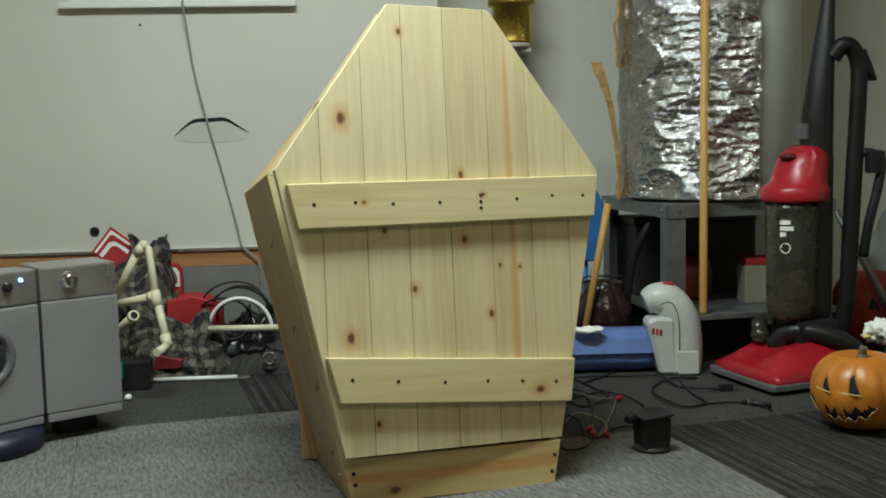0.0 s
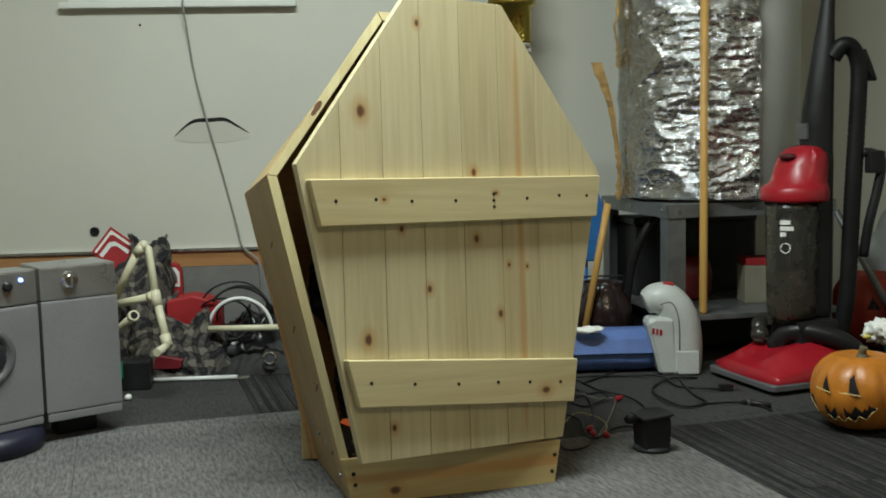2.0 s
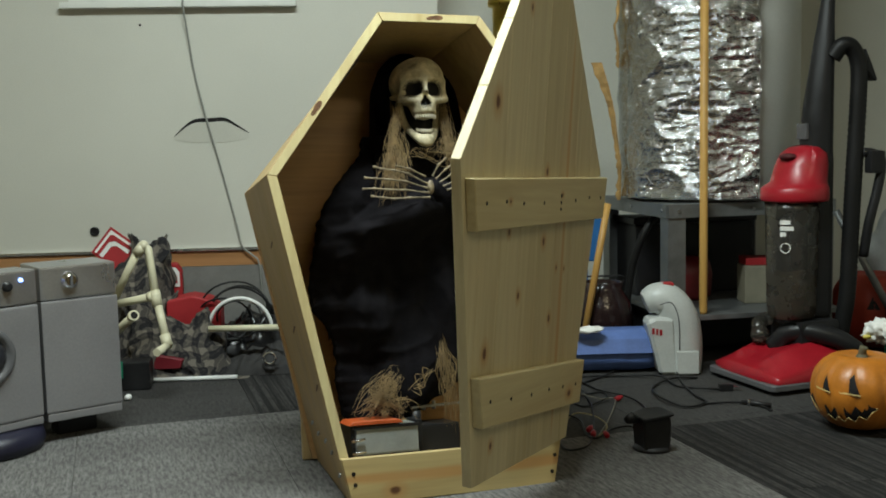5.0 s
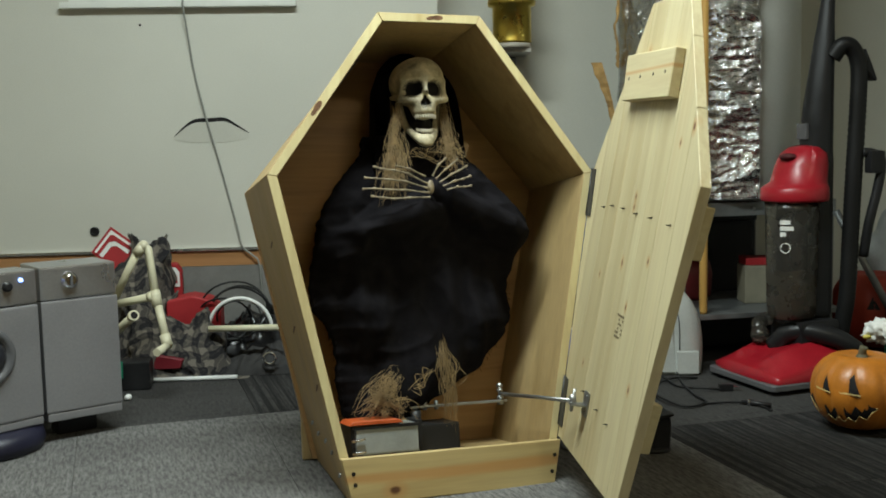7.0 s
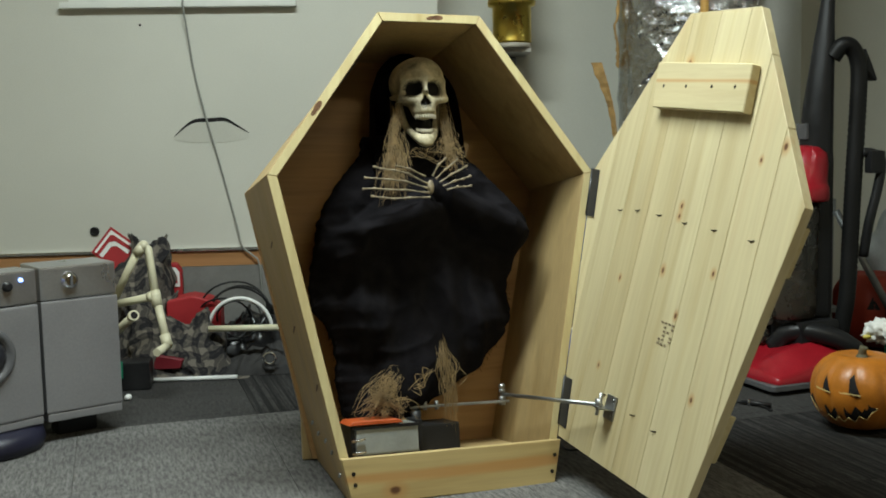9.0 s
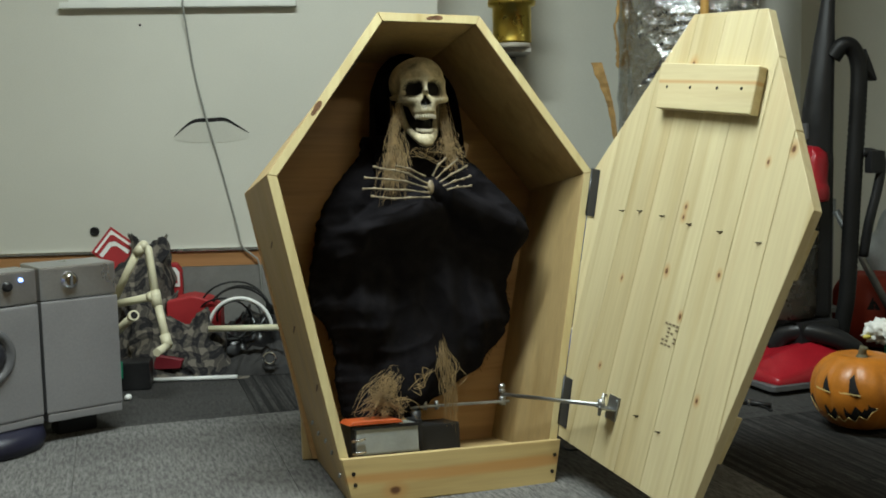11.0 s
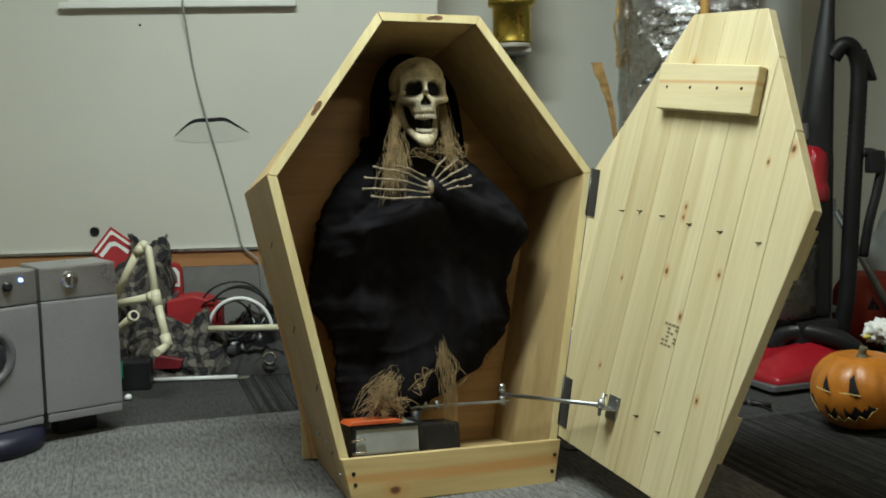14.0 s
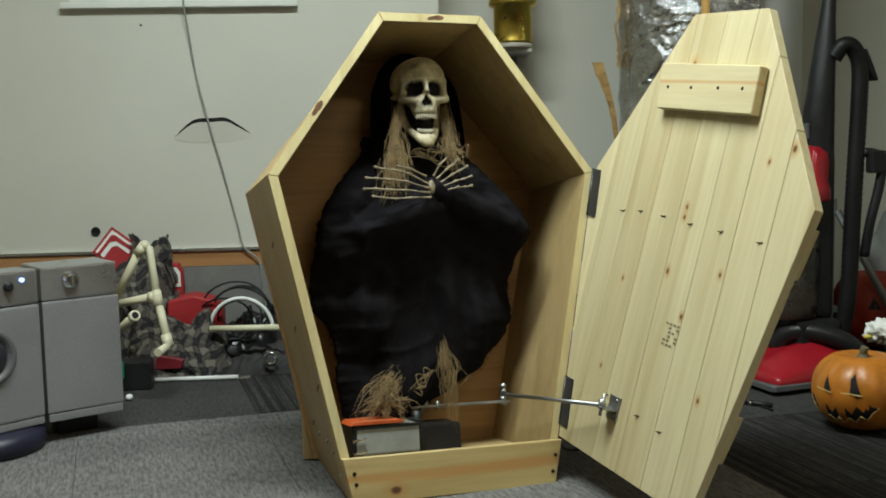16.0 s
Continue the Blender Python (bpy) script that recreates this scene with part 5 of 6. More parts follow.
# ---- behind the coffin: blower, mat roll, pot, tools ----
def right_clutter():
    t = thing("blower", Matrix.Translation((0.69, 3.27, 0)), "pale grey plastic blower with a curved rounded housing", "blower")
    bm = bmesh.new()
    path = spline([(0.026, 0, 0.0), (0.030, 0, 0.07), (0.026, 0, 0.14), (0.008, 0, 0.19), (-0.022, 0, 0.222), (-0.055, 0, 0.222), (-0.080, 0, 0.212)], 8)
    rad = [0.064, 0.064, 0.062, 0.060, 0.054, 0.048, 0.034]
    tube(bm, path, [rad[i // 8] + (rad[min(i // 8 + 1, 6)] - rad[i // 8]) * (i % 8) / 8 for i in range(len(path))], 32)
    for q in bm.verts:
        q.co.z = max(q.co.z, 0.001)
    part("housing", bm, PALE, t)
    bm = bmesh.new()
    prism(bm, [(-0.045, 0.001), (0.01, 0.001), (0.0, 0.175), (-0.060, 0.178), (-0.086, 0.165)], -0.060, 0.03, 0.010)
    part("front_cover", bm, PALE, t)
    bm = bmesh.new()
    box(bm, 0.004, 0.070, -0.068, -0.058, 0.006, 0.075, 0.004)
    part("vent_panel", bm, PALE, t)
    for x, w in ((-0.070, 0.010), (-0.058, 0.008), (-0.047, 0.009)):
        bm = bmesh.new()
        box(bm, x, x + w * 0.8, -0.0615, -0.0602, 0.128 - 0.2 * (x + 0.07), 0.146 - 0.2 * (x + 0.07), 0)
        part("emblem_bar", bm, RED_MATT, t)
    bm = bmesh.new()
    box(bm, -0.030, 0.004, -0.02, 0.02, 0.262, 0.276, 0.004)
    part("switch", bm, RED_MATT, t)
    bm = bmesh.new()
    tube(bm, spline([(-0.045, -0.047, 0.215), (-0.010, -0.056, 0.220), (0.010, -0.060, 0.17), (0.012, -0.063, 0.08)], 6), 0.002, 6)
    part("seam", bm, GREY_PLASTIC, t)
    # blue roll
    bm = bmesh.new()
    n = 60
    prof = []
    for k in range(n):
        a = 2 * math.pi * k / n
        prof.append((0.060 * math.cos(a) * 1.05, 0.062 + 0.060 * math.sin(a)))
    rows = []
    for i in range(13):
        x = -0.24 + 0.49 * i / 12
        s = 1 if 0 < i < 12 else 0.93
        rows.append([bm.verts.new((x, p[0] * s + 0.004 * noise.noise(Vector((x * 14, k * 0.3, 0))), max(0.001, 0.062 + (p[1] - 0.062) * s + 0.003 * noise.noise(Vector((x * 11, 4, k * 0.25)))))) for k, p in enumerate(prof)])
    for a, b in zip(rows, rows[1:]):
        for k in range(n):
            bm.faces.new((a[k], a[(k + 1) % n], b[(k + 1) % n], b[k])).smooth = True
    bm.faces.new(rows[0][::-1]), bm.faces.new(rows[-1])
    roll = thing("blue_mat_roll", Matrix.Translation((0.40, 3.30, 0)) @ pose(0, 0, 0, 0, 0, 2), "rolled blue foam mat lying on the carpet", "mat")
    part("roll", bm, BLUE_TARP, roll)
    bm = bmesh.new()
    flap = [(-0.030 - 0.0375, 0.0665), (-0.05, 0.104), (-0.015, 0.125), (0.03, 0.126), (0.03, 0.131), (-0.02, 0.131), (-0.058, 0.108), (-0.073, 0.067)]
    a = [bm.verts.new((-0.245, y, z)) for y, z in flap]
    b = [bm.verts.new((0.246, y, z)) for y, z in flap]
    bm.faces.new(a), bm.faces.new(b[::-1])
    for k in range(len(flap)):
        bm.faces.new((a[k], b[k], b[(k + 1) % len(flap)], a[(k + 1) % len(flap)]))
    part("flap", bm, BLUE_TARP, roll)
    # dark pot
    k = thing("dark_pot", Matrix.Translation((0.515, 3.50, 0)), "glossy dark brown round pot with an open top", "pot")
    bm = bmesh.new()
    lathe(bm, [(0.055, 0.0), (0.075, 0.01), (0.095, 0.07), (0.100, 0.13), (0.088, 0.19), (0.062, 0.225), (0.066, 0.25), (0.060, 0.25), (0.054, 0.222), (0.05, 0.20)], 44)
    part("body", bm, KETTLE, k)
    bm = bmesh.new()
    tube(bm, spline([(-0.064, 0, 0.245), (-0.06, -0.03, 0.27), (0.0, -0.05, 0.275), (0.06, -0.03, 0.27), (0.064, 0, 0.245)], 6), 0.003, 8)
    part("bail_handle", bm, BLACK_METAL, k)
    bm = bmesh.new()
    ball(bm, (0.43, 3.235, 0.142), (0.050, 0.03, 0.010), 3)
    for q in bm.verts:
        q.co += Vector((0, 0, 0.010)) * noise.noise(q.co * 40)
    tagged(part("white_rag", bm, PAPER), "crumpled white rag on the blue mat roll", "rag")
    # blue dustpan and broom handle leaning
    d = thing("dustpan", Matrix.Translation((0.50, 3.66, 0)), "blue plastic dustpan leaning behind the coffin", "dustpan")
    bm = bmesh.new()
    prism(bm, [(-0.06, 0.30), (0.035, 0.30), (0.045, 0.47), (0.025, 0.53), (-0.03, 0.62), (-0.05, 0.62)], -0.02, 0.0, 0.004)
    part("pan", bm, BLUE, d)
    bm = bmesh.new()
    tube(bm, [(-0.02, 0.015, 0.0), (-0.02, 0.012, 0.32)], 0.012, 10)
    part("stem", bm, BLUE, d)
    bm = bmesh.new()
    tube(bm, [(0.425, 3.40, 0.0), (0.48, 3.40, 0.30), (0.518, 3.40, 0.51)], 0.011, 12)
    tagged(part("broom_handle", bm, POLE_WOOD), "tan wooden broom handle leaning by the stand", "broom")
    bm = bmesh.new()
    tube(bm, spline([(0.70, 3.56, 0.455), (0.66, 3.55, 0.40), (0.62, 3.56, 0.28), (0.60, 3.56, 0.10), (0.60, 3.56, 0.0)], 6), 0.012, 10)
    tagged(part("drain_hose", bm, RUBBER), "black drain hose hanging below the heater", "hose")
    # grey bar and pale bag at the far right
    bm = bmesh.new()
    tube(bm, [(1.24, 3.42, 0.47), (1.49, 3.38, 0.0)], 0.012, 10)
    tagged(part("metal_tube", bm, GALV), "grey metal tube leaning by the wall", "tube")
    bm = bmesh.new()
    ball(bm, (1.60, 3.70, 0.24), (0.15, 0.12, 0.24), 4)
    for q in bm.verts:
        q.co += (q.co - Vector((1.60, 3.70, 0.24))) * 0.16 * noise.noise(q.co * 14)
        q.co.z = max(0.001, q.co.z)
    tagged(part("plastic_bag", bm, plain("grey_bag_film", (0.30, 0.31, 0.30), 0.4, vary=0.2)), "stuffed pale plastic bag against the wall", "bag")
    bm = bmesh.new()
    box(bm, -0.013, 0.013, -0.010, 0.010, 0, 0.045, 0.004)
    tagged(part("paper_scrap", bm, PAPER, m=Matrix.Translation((0.80, 3.40, 0)) @ pose(0, 0, 0, 0, 0, 20)), "small white crumpled paper scrap on the floor", "paper")


right_clutter()


def cable(name, pts, r, label, mat=None, z=0.0):
    rnd = random.Random(len(pts))
    bm = bmesh.new()
    tube(bm, spline([(x, y, z + r + 0.0008 + (0.012 * rnd.random() if 0 < i < len(pts) - 1 else 0)) for i, (x, y) in enumerate(pts)], 8), r, 8)
    return tagged(part(name, bm, mat or RUBBER), label, "cable", "cables on the carpet")


def floor_cables():
    cable("black_cable", [(0.266, 2.573), (0.273, 2.454), (0.309, 2.428), (0.348, 2.542), (0.379, 2.751), (0.389, 2.932), (0.371, 3.033), (0.30, 3.10)], 0.0028, "black cable looping out of the coffin")
    cable("wire_red", [(0.30, 2.98), (0.362, 2.967), (0.415, 2.898), (0.46, 2.906), (0.416, 2.72), (0.365, 2.566)], 0.0018, "thin grey wire with red connectors", plain("grey_wire", (0.16, 0.15, 0.12), 0.5))
    cable("thin_cable", [(0.47, 2.62), (0.448, 2.636), (0.402, 2.613), (0.362, 2.527), (0.34, 2.567), (0.336, 2.698), (0.29, 2.80)], 0.0028, "black cable from the sensor box")
    cable("signal_wire", [(0.30, 2.70), (0.335, 2.76), (0.38, 2.72), (0.395, 2.62), (0.36, 2.55)], 0.0016, "thin yellowish wire among the cables", plain("tan_wire", (0.30, 0.24, 0.10), 0.5))
    cable("long_cable", [(0.40, 3.12), (0.50, 3.24), (0.595, 3.416), (0.662, 3.462), (0.71, 3.387), (0.685, 3.111), (0.686, 2.938), (0.698, 2.861), (0.628, 2.818), (0.58, 2.915), (0.591, 3.048), (0.66, 3.13), (0.743, 3.16)], 0.0034, "long black power cord coiled on the carpet")
    cable("extension_cord", [(0.30, 3.20), (0.42, 3.19), (0.527, 3.201), (0.631, 3.16), (0.665, 3.056), (0.732, 3.001), (0.780, 3.006)], 0.0032, "black extension cord ending in a plug")
    cable("audio_cord", [(0.697, 2.855), (0.773, 2.854), (0.825, 2.825), (0.846, 2.77)], 0.0030, "short black cord with an inline adapter")
    cable("loose_cord", [(0.30, 3.14), (0.382, 3.152), (0.434, 3.028), (0.496, 2.922), (0.527, 2.838), (0.50, 2.72), (0.49, 2.60)], 0.0026, "black cable running to the sensor box")
    cable("coiled_cord", [(0.30, 2.86), (0.345, 2.93), (0.43, 3.0), (0.44, 2.92), (0.37, 2.85), (0.33, 2.93), (0.39, 3.02)], 0.0028, "coil of black cable behind the coffin")
    p = thing("power_plug", Matrix.Translation((0.800, 3.009, 0)) @ pose(0, 0, 0, 0, 0, 5), "black power plug with bright metal prongs", "plug")
    bm = bmesh.new()
    box(bm, -0.030, 0.008, -0.010, 0.010, 0.0005, 0.020, 0.004)
    part("body", bm, BLACK, p)
    for y in (-0.006, 0.006):
        bm = bmesh.new()
        box(bm, 0.0085, 0.030, y - 0.003, y + 0.003, 0.010, 0.0125)
        part("prong", bm, CHROME, p)
    q = thing("cord_adapter", Matrix.Translation((0.815, 2.835, 0)) @ pose(0, 0, 0, 0, 0, -35), "black inline adapter with a silver ring", "adapter")
    bm = bmesh.new()
    tube(bm, [(-0.03, 0, 0.008), (0.0, 0, 0.008), (0.01, 0, 0.008), (0.05, 0, 0.008)], [0.005, 0.0075, 0.0075, 0.006], 10)
    part("body", bm, BLACK, q)
    bm = bmesh.new()
    tube(bm, [(-0.012, 0, 0.008), (-0.004, 0, 0.008)], 0.0082, 10)
    part("ring", bm, CHROME, q)
    for x, y, r in ((0.46, 2.905, 30), (0.352, 2.556, 80), (0.385, 2.545, 100), (0.345, 2.60, 60)):
        bm = bmesh.new()
        lathe(bm, [(0.0045, 0), (0.0062, 0.002), (0.0075, 0.014), (0.0045, 0.024), (0.002, 0.027)], 10)
        tagged(part("wire_nut", bm, RED, m=Matrix.Translation((x, y, 0.008)) @ pose(0, 0, 0, 0, 80, r)), "small red twist-on wire connector", "connector", "red wire connectors")
    s = thing("sensor_box", Matrix.Translation((0.475, 2.46, 0)) @ pose(0, 0, 0, 0, 0, 14), "black hooded infrared sensor box on the carpet", "sensor")
    bm = bmesh.new()
    prism(bm, [(-0.030, 0.0), (0.032, 0.0), (0.036, 0.070), (0.030, 0.090), (-0.036, 0.082), (-0.036, 0.060)], -0.032, 0.034, 0.005)
    part("housing", bm, BLACK, s)
    bm = bmesh.new()
    prism(bm, [(-0.040, 0.078), (0.034, 0.086), (0.034, 0.092), (-0.040, 0.085)], -0.046, 0.034, 0.002)
    part("hood", bm, BLACK, s)
    bm = bmesh.new()
    lathe(bm, [(0.042, 0.0), (0.044, 0.004), (0.040, 0.010), (0.03, 0.012)], 28)
    part("foot", bm, BLACK, s)
    bm = bmesh.new()
    tube(bm, [(-0.036, 0, 0.072), (-0.060, 0.004, 0.074), (-0.066, 0.004, 0.074)], [0.008, 0.010, 0.006], 10)
    ball(bm, (-0.055, 0.0, 0.078), (0.012, 0.010, 0.012), 2)
    part("swivel", bm, BLACK, s)


floor_cables()


# ---- by the wall on the other side: silver unit, pipes, blanket ----
def silver_unit():
    u = thing("toy_washer", Matrix.Translation((-0.975, 2.60, 0)), "silver plastic twin appliance with dials and blue pilot light", "appliance")

    def at(angle):
        return pose(0, 0, 0, 0, 0, angle)
    right = at(38)
    bm = bmesh.new()
    box(bm, 0.002, 0.193, 0.0, 0.15, 0.076, 0.352, 0.005, right)
    box(bm, 0.004, 0.191, 0.001, 0.149, 0.054, 0.0745, 0.004, right)
    part("right_body", bm, SILVER, u)
    bm = bmesh.new()
    vs = box(bm, 0.002, 0.191, 0.003, 0.148, 0.354, 0.436, 0.006, right)
    part("right_panel", bm, SILVER_DARK, u, "brushed silver control panel")
    bm = bmesh.new()
    lathe(bm, [(0.021, 0), (0.021, 0.006), (0.017, 0.008), (0.016, 0.016), (0.012, 0.018)], 28)
    bmesh.ops.transform(bm, matrix=right @ Matrix.Translation((0.074, 0.004, 0.400)) @ pose(0, 0, 0, 90), verts=bm.verts)
    kn = part("dial", bm, CHROME, u)
    bm = bmesh.new()
    box(bm, -0.003, 0.003, -0.022, -0.016, -0.013, 0.013, 0.001, right @ Matrix.Translation((0.074, 0.004, 0.400)))
    part("dial_grip", bm, GREY_PLASTIC, kn)
    left = at(50) @ Matrix.Translation((-0.002, 0, 0))
    bm = bmesh.new()
    box(bm, -0.20, -0.003, 0.0, 0.10, 0.076, 0.350, 0.006, left)
    box(bm, -0.198, -0.005, 0.001, 0.099, 0.056, 0.0745, 0.004, left)
    part("left_body", bm, SILVER, u)
    bm = bmesh.new()
    box(bm, -0.20, -0.003, 0.003, 0.098, 0.353, 0.435, 0.006, left)
    part("left_panel", bm, SILVER_DARK, u)
    bm = bmesh.new()
    lathe(bm, [(0.012, 0), (0.012, 0.006), (0.009, 0.012), (0.006, 0.013)], 24)
    bmesh.ops.transform(bm, matrix=left @ Matrix.Translation((-0.078, 0.003, 0.400)) @ pose(0, 0, 0, 90), verts=bm.verts)
    part("knob", bm, BLACK, u)
    bm = bmesh.new()
    ball(bm, (0, 0, 0), 0.0055, 2)
    bmesh.ops.transform(bm, matrix=left @ Matrix.Translation((-0.043, 0.001, 0.412)), verts=bm.verts)
    part("pilot_light", bm, glow("blue_led", (0.25, 0.42, 1.0), 4.0), u, "lit blue pilot light")
    bm = bmesh.new()
    lathe(bm, [(0.048, 0), (0.066, 0.002), (0.069, 0.008), (0.064, 0.013), (0.053, 0.011), (0.050, 0.004)], 40)
    bmesh.ops.transform(bm, matrix=left @ Matrix.Translation((-0.140, 0.001, 0.240)) @ pose(0, 0, 0, 90), verts=bm.verts)
    dr = part("porthole_ring", bm, GREY_PLASTIC, u)
    bm = bmesh.new()
    lathe(bm, [(0.050, 0.002), (0.04, 0.012), (0.02, 0.018), (0.001, 0.020)], 32)
    bmesh.ops.transform(bm, matrix=left @ Matrix.Translation((-0.140, 0.001, 0.240)) @ pose(0, 0, 0, 90), verts=bm.verts)
    part("porthole_glass", bm, plain("smoked_dome", (0.03, 0.03, 0.035), 0.08), dr)
    bm = bmesh.new()
    lathe(bm, [(0.10, 0.0), (0.135, 0.003), (0.142, 0.022), (0.135, 0.048), (0.11, 0.054)], 40)
    bmesh.ops.transform(bm, matrix=left @ Matrix.Translation((-0.115, 0.088, 0)), verts=bm.verts)
    part("pedestal", bm, BASE_BLUE, u, "dark blue round pedestal")
    # Black support added where there is only shade under the right body.
    bm = bmesh.new()
    box(bm, 0.05, 0.15, 0.075, 0.13, 0.0005, 0.0535, 0.004, right)
    part("foot", bm, BLACK, u)


silver_unit()


def pipes():
    f = thing("pipe_frame", Matrix.Identity(4), "cream plastic pipe frame leaning on the plaid blanket", "pipe frame")
    r = 0.0115
    segs = [[(-0.883, 3.15, 0.425), (-0.966, 3.17, 0.280)], [(-0.872, 3.15, 0.432), (-0.858, 3.15, 0.425), (-0.829, 3.10, 0.292)], [(-0.827, 3.10, 0.285), (-0.790, 3.05, 0.165)], [(-0.788, 3.045, 0.155), (-0.800, 2.975, 0.150)], [(-0.974, 3.16, 0.258), (-0.835, 3.10, 0.290)], [(-0.975, 3.12, 0.165), (-0.853, 2.95, 0.258)]]
    for s in segs:
        bm = bmesh.new()
        tube(bm, s, r, 16)
        part("pipe", bm, PVC, f)
    for p in ((-0.870, 3.15, 0.432), (-0.829, 3.10, 0.290), (-0.789, 3.05, 0.158)):
        bm = bmesh.new()
        ball(bm, p, 0.0155, 3)
        part("elbow", bm, PVC, f)
    for a, b in (((-0.832, 3.104, 0.305), (-0.823, 3.092, 0.262)), ((-0.850, 3.105, 0.287), (-0.835, 3.10, 0.291)), ((-0.872, 3.15, 0.432), (-0.892, 3.152, 0.408)), ((-0.797, 3.057, 0.185), (-0.787, 3.045, 0.152)), ((-0.858, 2.957, 0.2545), (-0.849, 2.945, 0.261))):
        bm = bmesh.new()
        tube(bm, [a, b], 0.0150, 16)
        part("coupling", bm, PVC, f)
    bm = bmesh.new()
    tube(bm, [(-0.8487, 2.9446, 0.2613), (-0.8482, 2.944, 0.2617)], 0.010, 14)
    part("bore", bm, DARK_HOLLOW, f)
    bm = bmesh.new()
    tube(bm, [(-0.735, 3.35, 0.148), (-0.50, 3.34, 0.150)], 0.010, 14)
    w = thing("hoop", Matrix.Identity(4), "white plastic hoop and pipe on black bags", "hoop")
    part("pipe", bm, PVC, w)
    bm = bmesh.new()
    tube(bm, [(-0.646 + 0.100 * math.cos(a), 3.40, 0.135 + 0.100 * math.sin(a)) for a in [math.pi * k / 24 for k in range(25)]], 0.006, 10)
    part("ring", bm, WHITE_PLASTIC, w)
    bm = bmesh.new()
    tube(bm, [(-0.940, 3.262, 0.008), (-0.640, 3.285, 0.008)], 0.007, 10)
    tagged(part("white_rod", bm, WHITE_PLASTIC), "thin white plastic rod lying on the carpet", "rod")
    bm = bmesh.new()
    box(bm, -0.05, 0.05, -0.04, 0.04, 0.0005, 0.085, 0.006)
    k = thing("black_case", Matrix.Translation((-0.930, 3.20, 0)) @ pose(0, 0, 0, 0, 0, 8), "small black case with a green clip", "case")
    part("body", bm, BLACK, k)
    bm = bmesh.new()
    box(bm, -0.048, -0.026, -0.052, -0.041, 0.040, 0.090, 0.004)
    part("clip", bm, GREEN, k)
    bm = bmesh.new()
    ball(bm, (-0.905, 3.04, 0.010), (0.010, 0.014, 0.009), 3)
    tagged(part("white_plug", bm, WHITE_PLASTIC), "small white plastic plug on the carpet", "plug")


pipes()


def heap(name, x0, x1, y0, y1, fn, mat, label, cat, nx=90, ny=60, crumple=0.018):
    bm = bmesh.new()
    uv = bm.loops.layers.uv.new("UVMap")
    g = []
    for i in range(nx + 1):
        row = []
        for j in range(ny + 1):
            u, v = i / nx, j / ny
            x, y = x0 + (x1 - x0) * u, y0 + (y1 - y0) * v
            z = max(0.0015, fn(x, y, u, v))
            w = crumple * (noise.noise(Vector((x * 9, y * 9, z * 9))) + 0.4 * noise.noise(Vector((x * 26, y * 26, z * 20))))
            row.append(bm.verts.new((x + w, y + 0.6 * w, z)))
        g.append(row)
    arc = [[0.0] * (ny + 1) for _ in range(nx + 1)]
    for i in range(nx + 1):
        for j in range(1, ny + 1):
            arc[i][j] = arc[i][j - 1] + (g[i][j].co - g[i][j - 1].co).length
    for i in range(nx):
        for j in range(ny):
            f = bm.faces.new((g[i][j], g[i + 1][j], g[i + 1][j + 1], g[i][j + 1]))
            f.smooth = True
            for lp, (a, b) in zip(f.loops, ((i, j), (i + 1, j), (i + 1, j + 1), (i, j + 1))):
                lp[uv].uv = (g[a][b].co.x * 1.2 + 0.25 * g[a][b].co.z, arc[a][b])
    return tagged(part(name, bm, mat), label, cat)


def blanket_height(x, y, u, v):
    body = 0.37 * math.exp(-((x + 0.965) / 0.085) ** 4) * math.exp(-((y - 3.50) / 0.11) ** 4)
    body = max(body, 0.22 * math.exp(-((x + 0.875) / 0.065) ** 2) * math.exp(-((y - 3.45) / 0.11) ** 4))
    body = max(body, (0.10 - 0.25 * (x + 0.78)) * math.exp(-((x + 0.765) / 0.085) ** 4) * math.exp(-((y - 3.42) / 0.08) ** 4))
    n = 0.095 * (1 - abs(noise.noise(Vector((x * 11, y * 8, 0))))) ** 3 + 0.05 * noise.noise(Vector((x * 24, y * 18, 2))) + 0.02 * noise.noise(Vector((x * 60, y * 50, 2)))
    return body + (n * min(1, body * 12)) - 0.012


def clutter_height(x, y, u, v):
    e = math.sin(math.pi * u) ** 0.4 * math.sin(math.pi * v) ** 0.4
    return e * (0.075 + 0.06 * (1 - abs(noise.noise(Vector((x * 14, y * 12, 5))))) ** 2 + 0.03 * noise.noise(Vector((x * 34, y * 30, 1)))) - 0.01


heap("plaid_blanket", -1.12, -0.60, 3.30, 3.66, blanket_height, PLAID, "crumpled grey and black plaid flannel blanket", "blanket", 120, 90, 0.048)
heap("black_bag", -0.80, -0.36, 3.42, 3.67, lambda x, y, u, v: 1.45 * clutter_height(x, y, u, v), plain("black_bag_film", (0.012, 0.012, 0.013), 0.28, vary=0.3), "crumpled black plastic bag by the wall", "bag", 70, 50, 0.03)
heap("dark_cloth", -0.70, -0.38, 3.34, 3.50, lambda x, y, u, v: clutter_height(x, y, u, v) * 0.72, plain("charcoal_cloth", (0.035, 0.033, 0.032), 0.9, vary=0.6, scale=24), "dark crumpled cloth at the blanket's end", "cloth", 60, 40)
heap("dark_rag", -0.96, -0.66, 3.37, 3.46, lambda x, y, u, v: clutter_height(x, y, u, v) * 0.5, plain("dark_rag", (0.03, 0.025, 0.025), 0.9, vary=0.5), "low crumpled dark rag before the blanket", "rag", 60, 30)


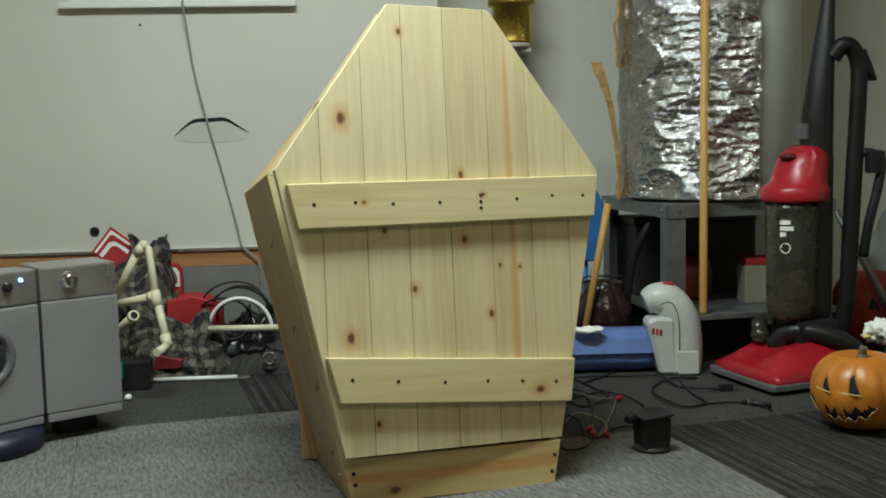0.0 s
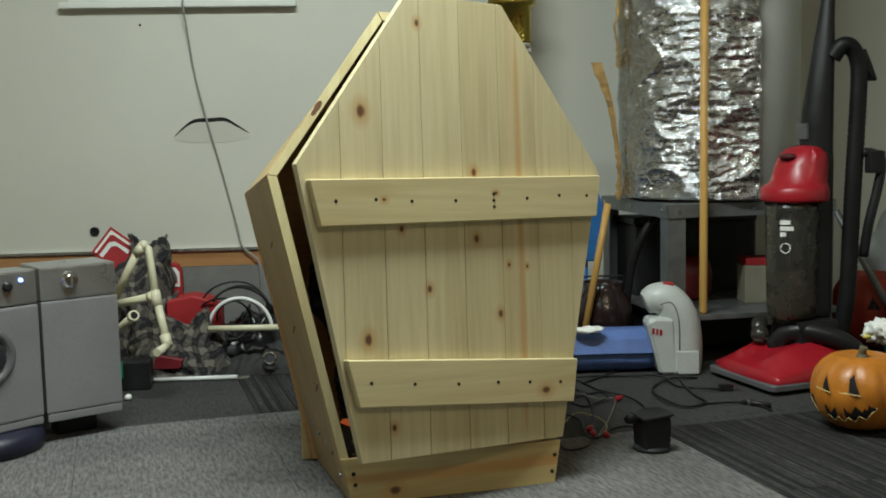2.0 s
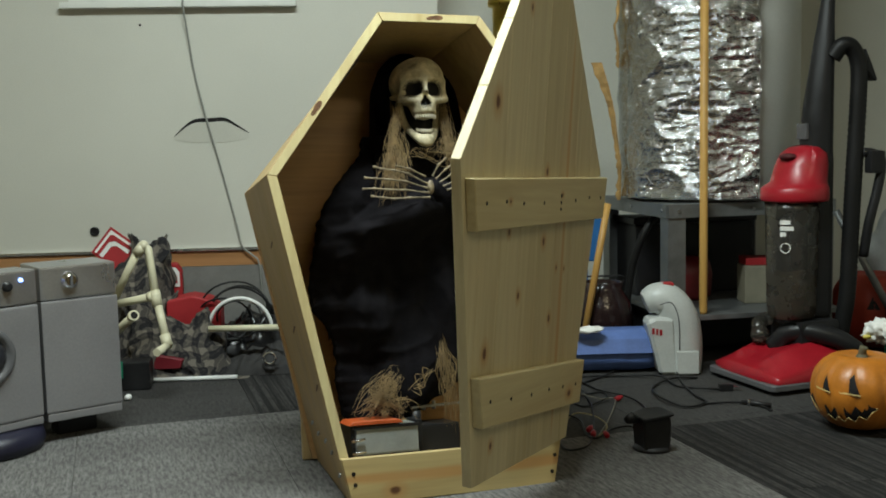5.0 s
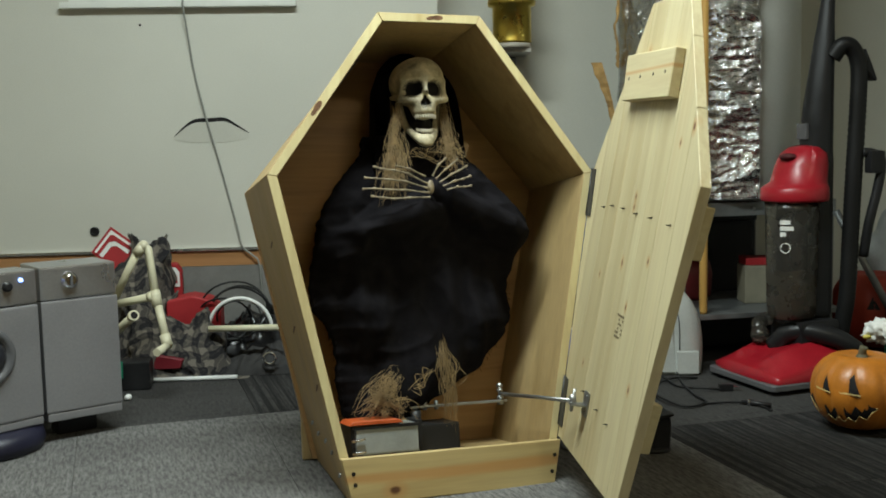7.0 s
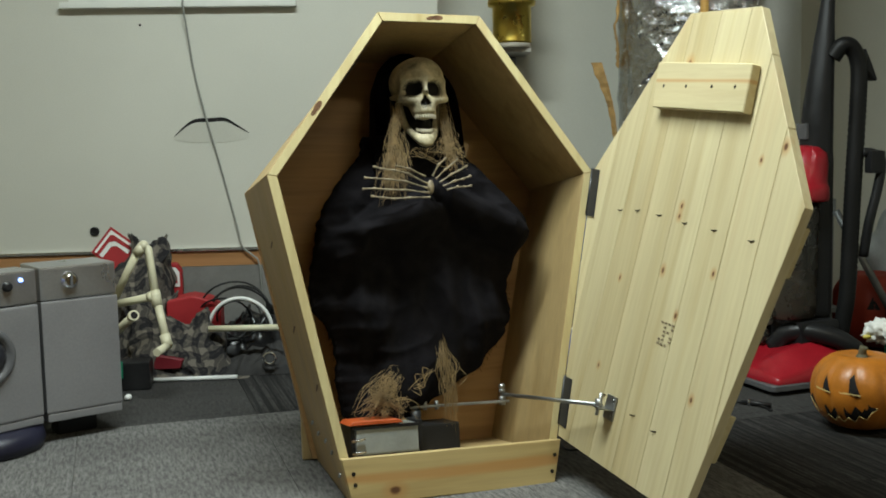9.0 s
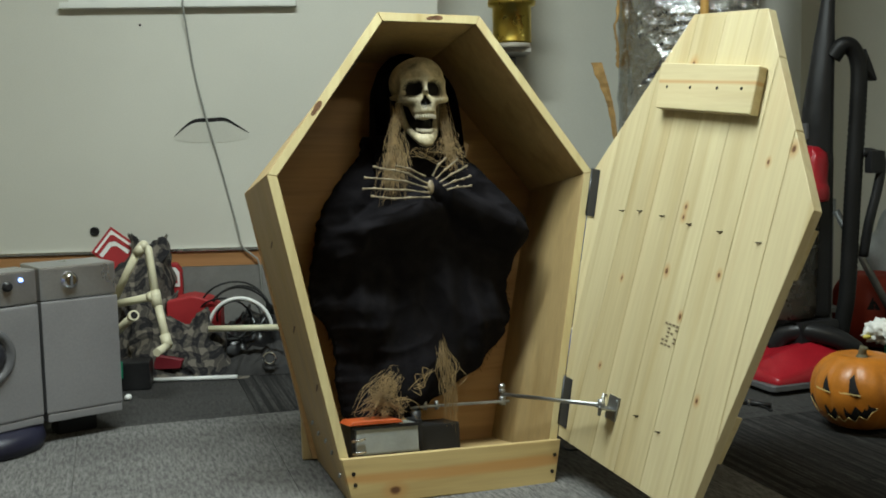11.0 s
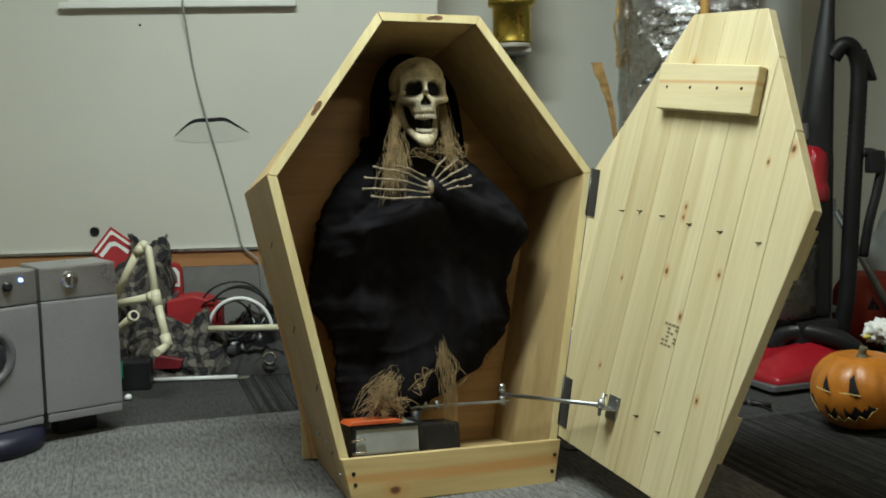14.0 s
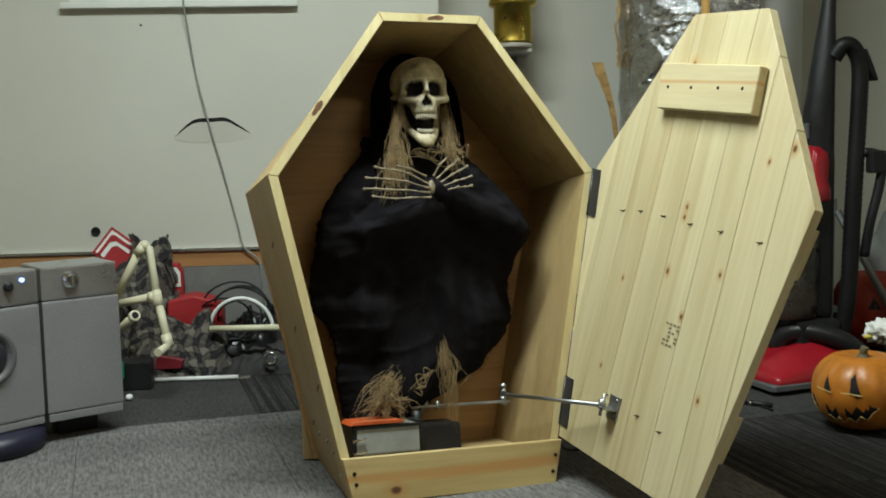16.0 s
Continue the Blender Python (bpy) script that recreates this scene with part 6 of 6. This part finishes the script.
def left_small():
    s = thing("arrow_sign", Matrix.Translation((-1.068, 3.52, 0.388)) @ pose(0, 0, 0, -8, 38, 5), "red sign board with a white arrow chevron", "sign")
    bm = bmesh.new()
    box(bm, -0.052, 0.052, -0.004, 0.004, -0.052, 0.052, 0.002)
    part("board", bm, RED_MATT, s)
    bm = bmesh.new()
    prism(bm, [(-0.044, -0.044), (-0.044, 0.044), (0.044, 0.044), (0.044, 0.012), (0.0, 0.012), (-0.012, 0.0), (-0.012, -0.044)], -0.0062, -0.0042)
    part("arrow", bm, PAPER, s)
    bm = bmesh.new()
    prism(bm, [(-0.036, -0.044), (-0.036, 0.030), (-0.026, 0.036), (0.044, 0.036), (0.044, 0.026), (-0.012, 0.022), (-0.026, 0.008), (-0.026, -0.044)], -0.0082, -0.0064)
    part("stripe", bm, RED_MATT, s)
    bm = bmesh.new()
    tube(bm, [(-0.06, 0.02, -0.36), (-0.01, 0.008, 0.03)], 0.008, 8)
    part("post", bm, PVC, s)
    b = thing("sign_block", Matrix.Translation((-0.905, 3.62, 0)) @ pose(0, 0, 0, 0, 0, 10), "red and white sign block behind the blanket", "sign")
    bm = bmesh.new()
    prism(bm, [(-0.03, 0.0), (0.03, 0.0), (0.03, 0.30), (0.015, 0.325), (-0.03, 0.325)], -0.03, 0.03, 0.003)
    part("block", bm, RED_MATT, b)
    bm = bmesh.new()
    prism(bm, [(-0.022, 0.25), (0.022, 0.25), (0.022, 0.298), (0.010, 0.315), (-0.022, 0.315)], -0.0325, -0.0305)
    part("face", bm, PAPER, b)
    bm = bmesh.new()
    box(bm, -0.002, 0.014, -0.035, -0.033, 0.262, 0.285)
    part("mark", bm, RED_MATT, b)
    bm = bmesh.new()
    prism(bm, [(-0.09, 0.0), (0.08, 0.0), (0.08, 0.19), (0.05, 0.225), (-0.01, 0.240), (-0.09, 0.225)], -0.06, 0.06, 0.004)
    tagged(part("red_box", bm, RED_MATT, m=Matrix.Translation((-0.80, 3.49, 0)) @ pose(0, 0, 0, 0, 0, 6)), "dull red cardboard box behind the blanket", "box")
    for k in range(7):
        rnd = random.Random(30 + k)
        cx, cz, r = -0.66 + rnd.uniform(-0.05, 0.05), 0.155 + rnd.uniform(0, 0.03), rnd.uniform(0.06, 0.095)
        bm = bmesh.new()
        pts = [(cx + r * 1.15 * math.cos(a), 3.435 + 0.02 * math.sin(2 * a + k) + 0.006 * k, max(0.10, cz + r * math.sin(a))) for a in [2 * math.pi * q / 26 for q in range(27)]]
        tube(bm, pts, 0.0032, 7)
        tagged(part("cable_coil", bm, RUBBER), "loose coil of black cable on the bag", "cable", "coiled black cables")
    bm = bmesh.new()
    tube(bm, [(-0.545 + 0.018 * math.cos(a), 3.325, 0.055 + 0.018 * math.sin(a)) for a in [2 * math.pi * q / 20 for q in range(21)]], 0.005, 8, False)
    tagged(part("chrome_ring", bm, CHROME), "small shiny metal ring on the dark cloth", "ring")
    bm = bmesh.new()
    prism(bm, [(-0.04, 0.0), (0.05, 0.0), (0.06, 0.03), (-0.02, 0.045)], -0.02, 0.02, 0.003)
    tagged(part("red_scrap", bm, plain("dark_red_scrap", (0.18, 0.012, 0.02), 0.5), m=Matrix.Translation((-0.87, 3.33, 0.03))), "red plastic scrap lying on the rags", "scrap")


left_small()

motions()
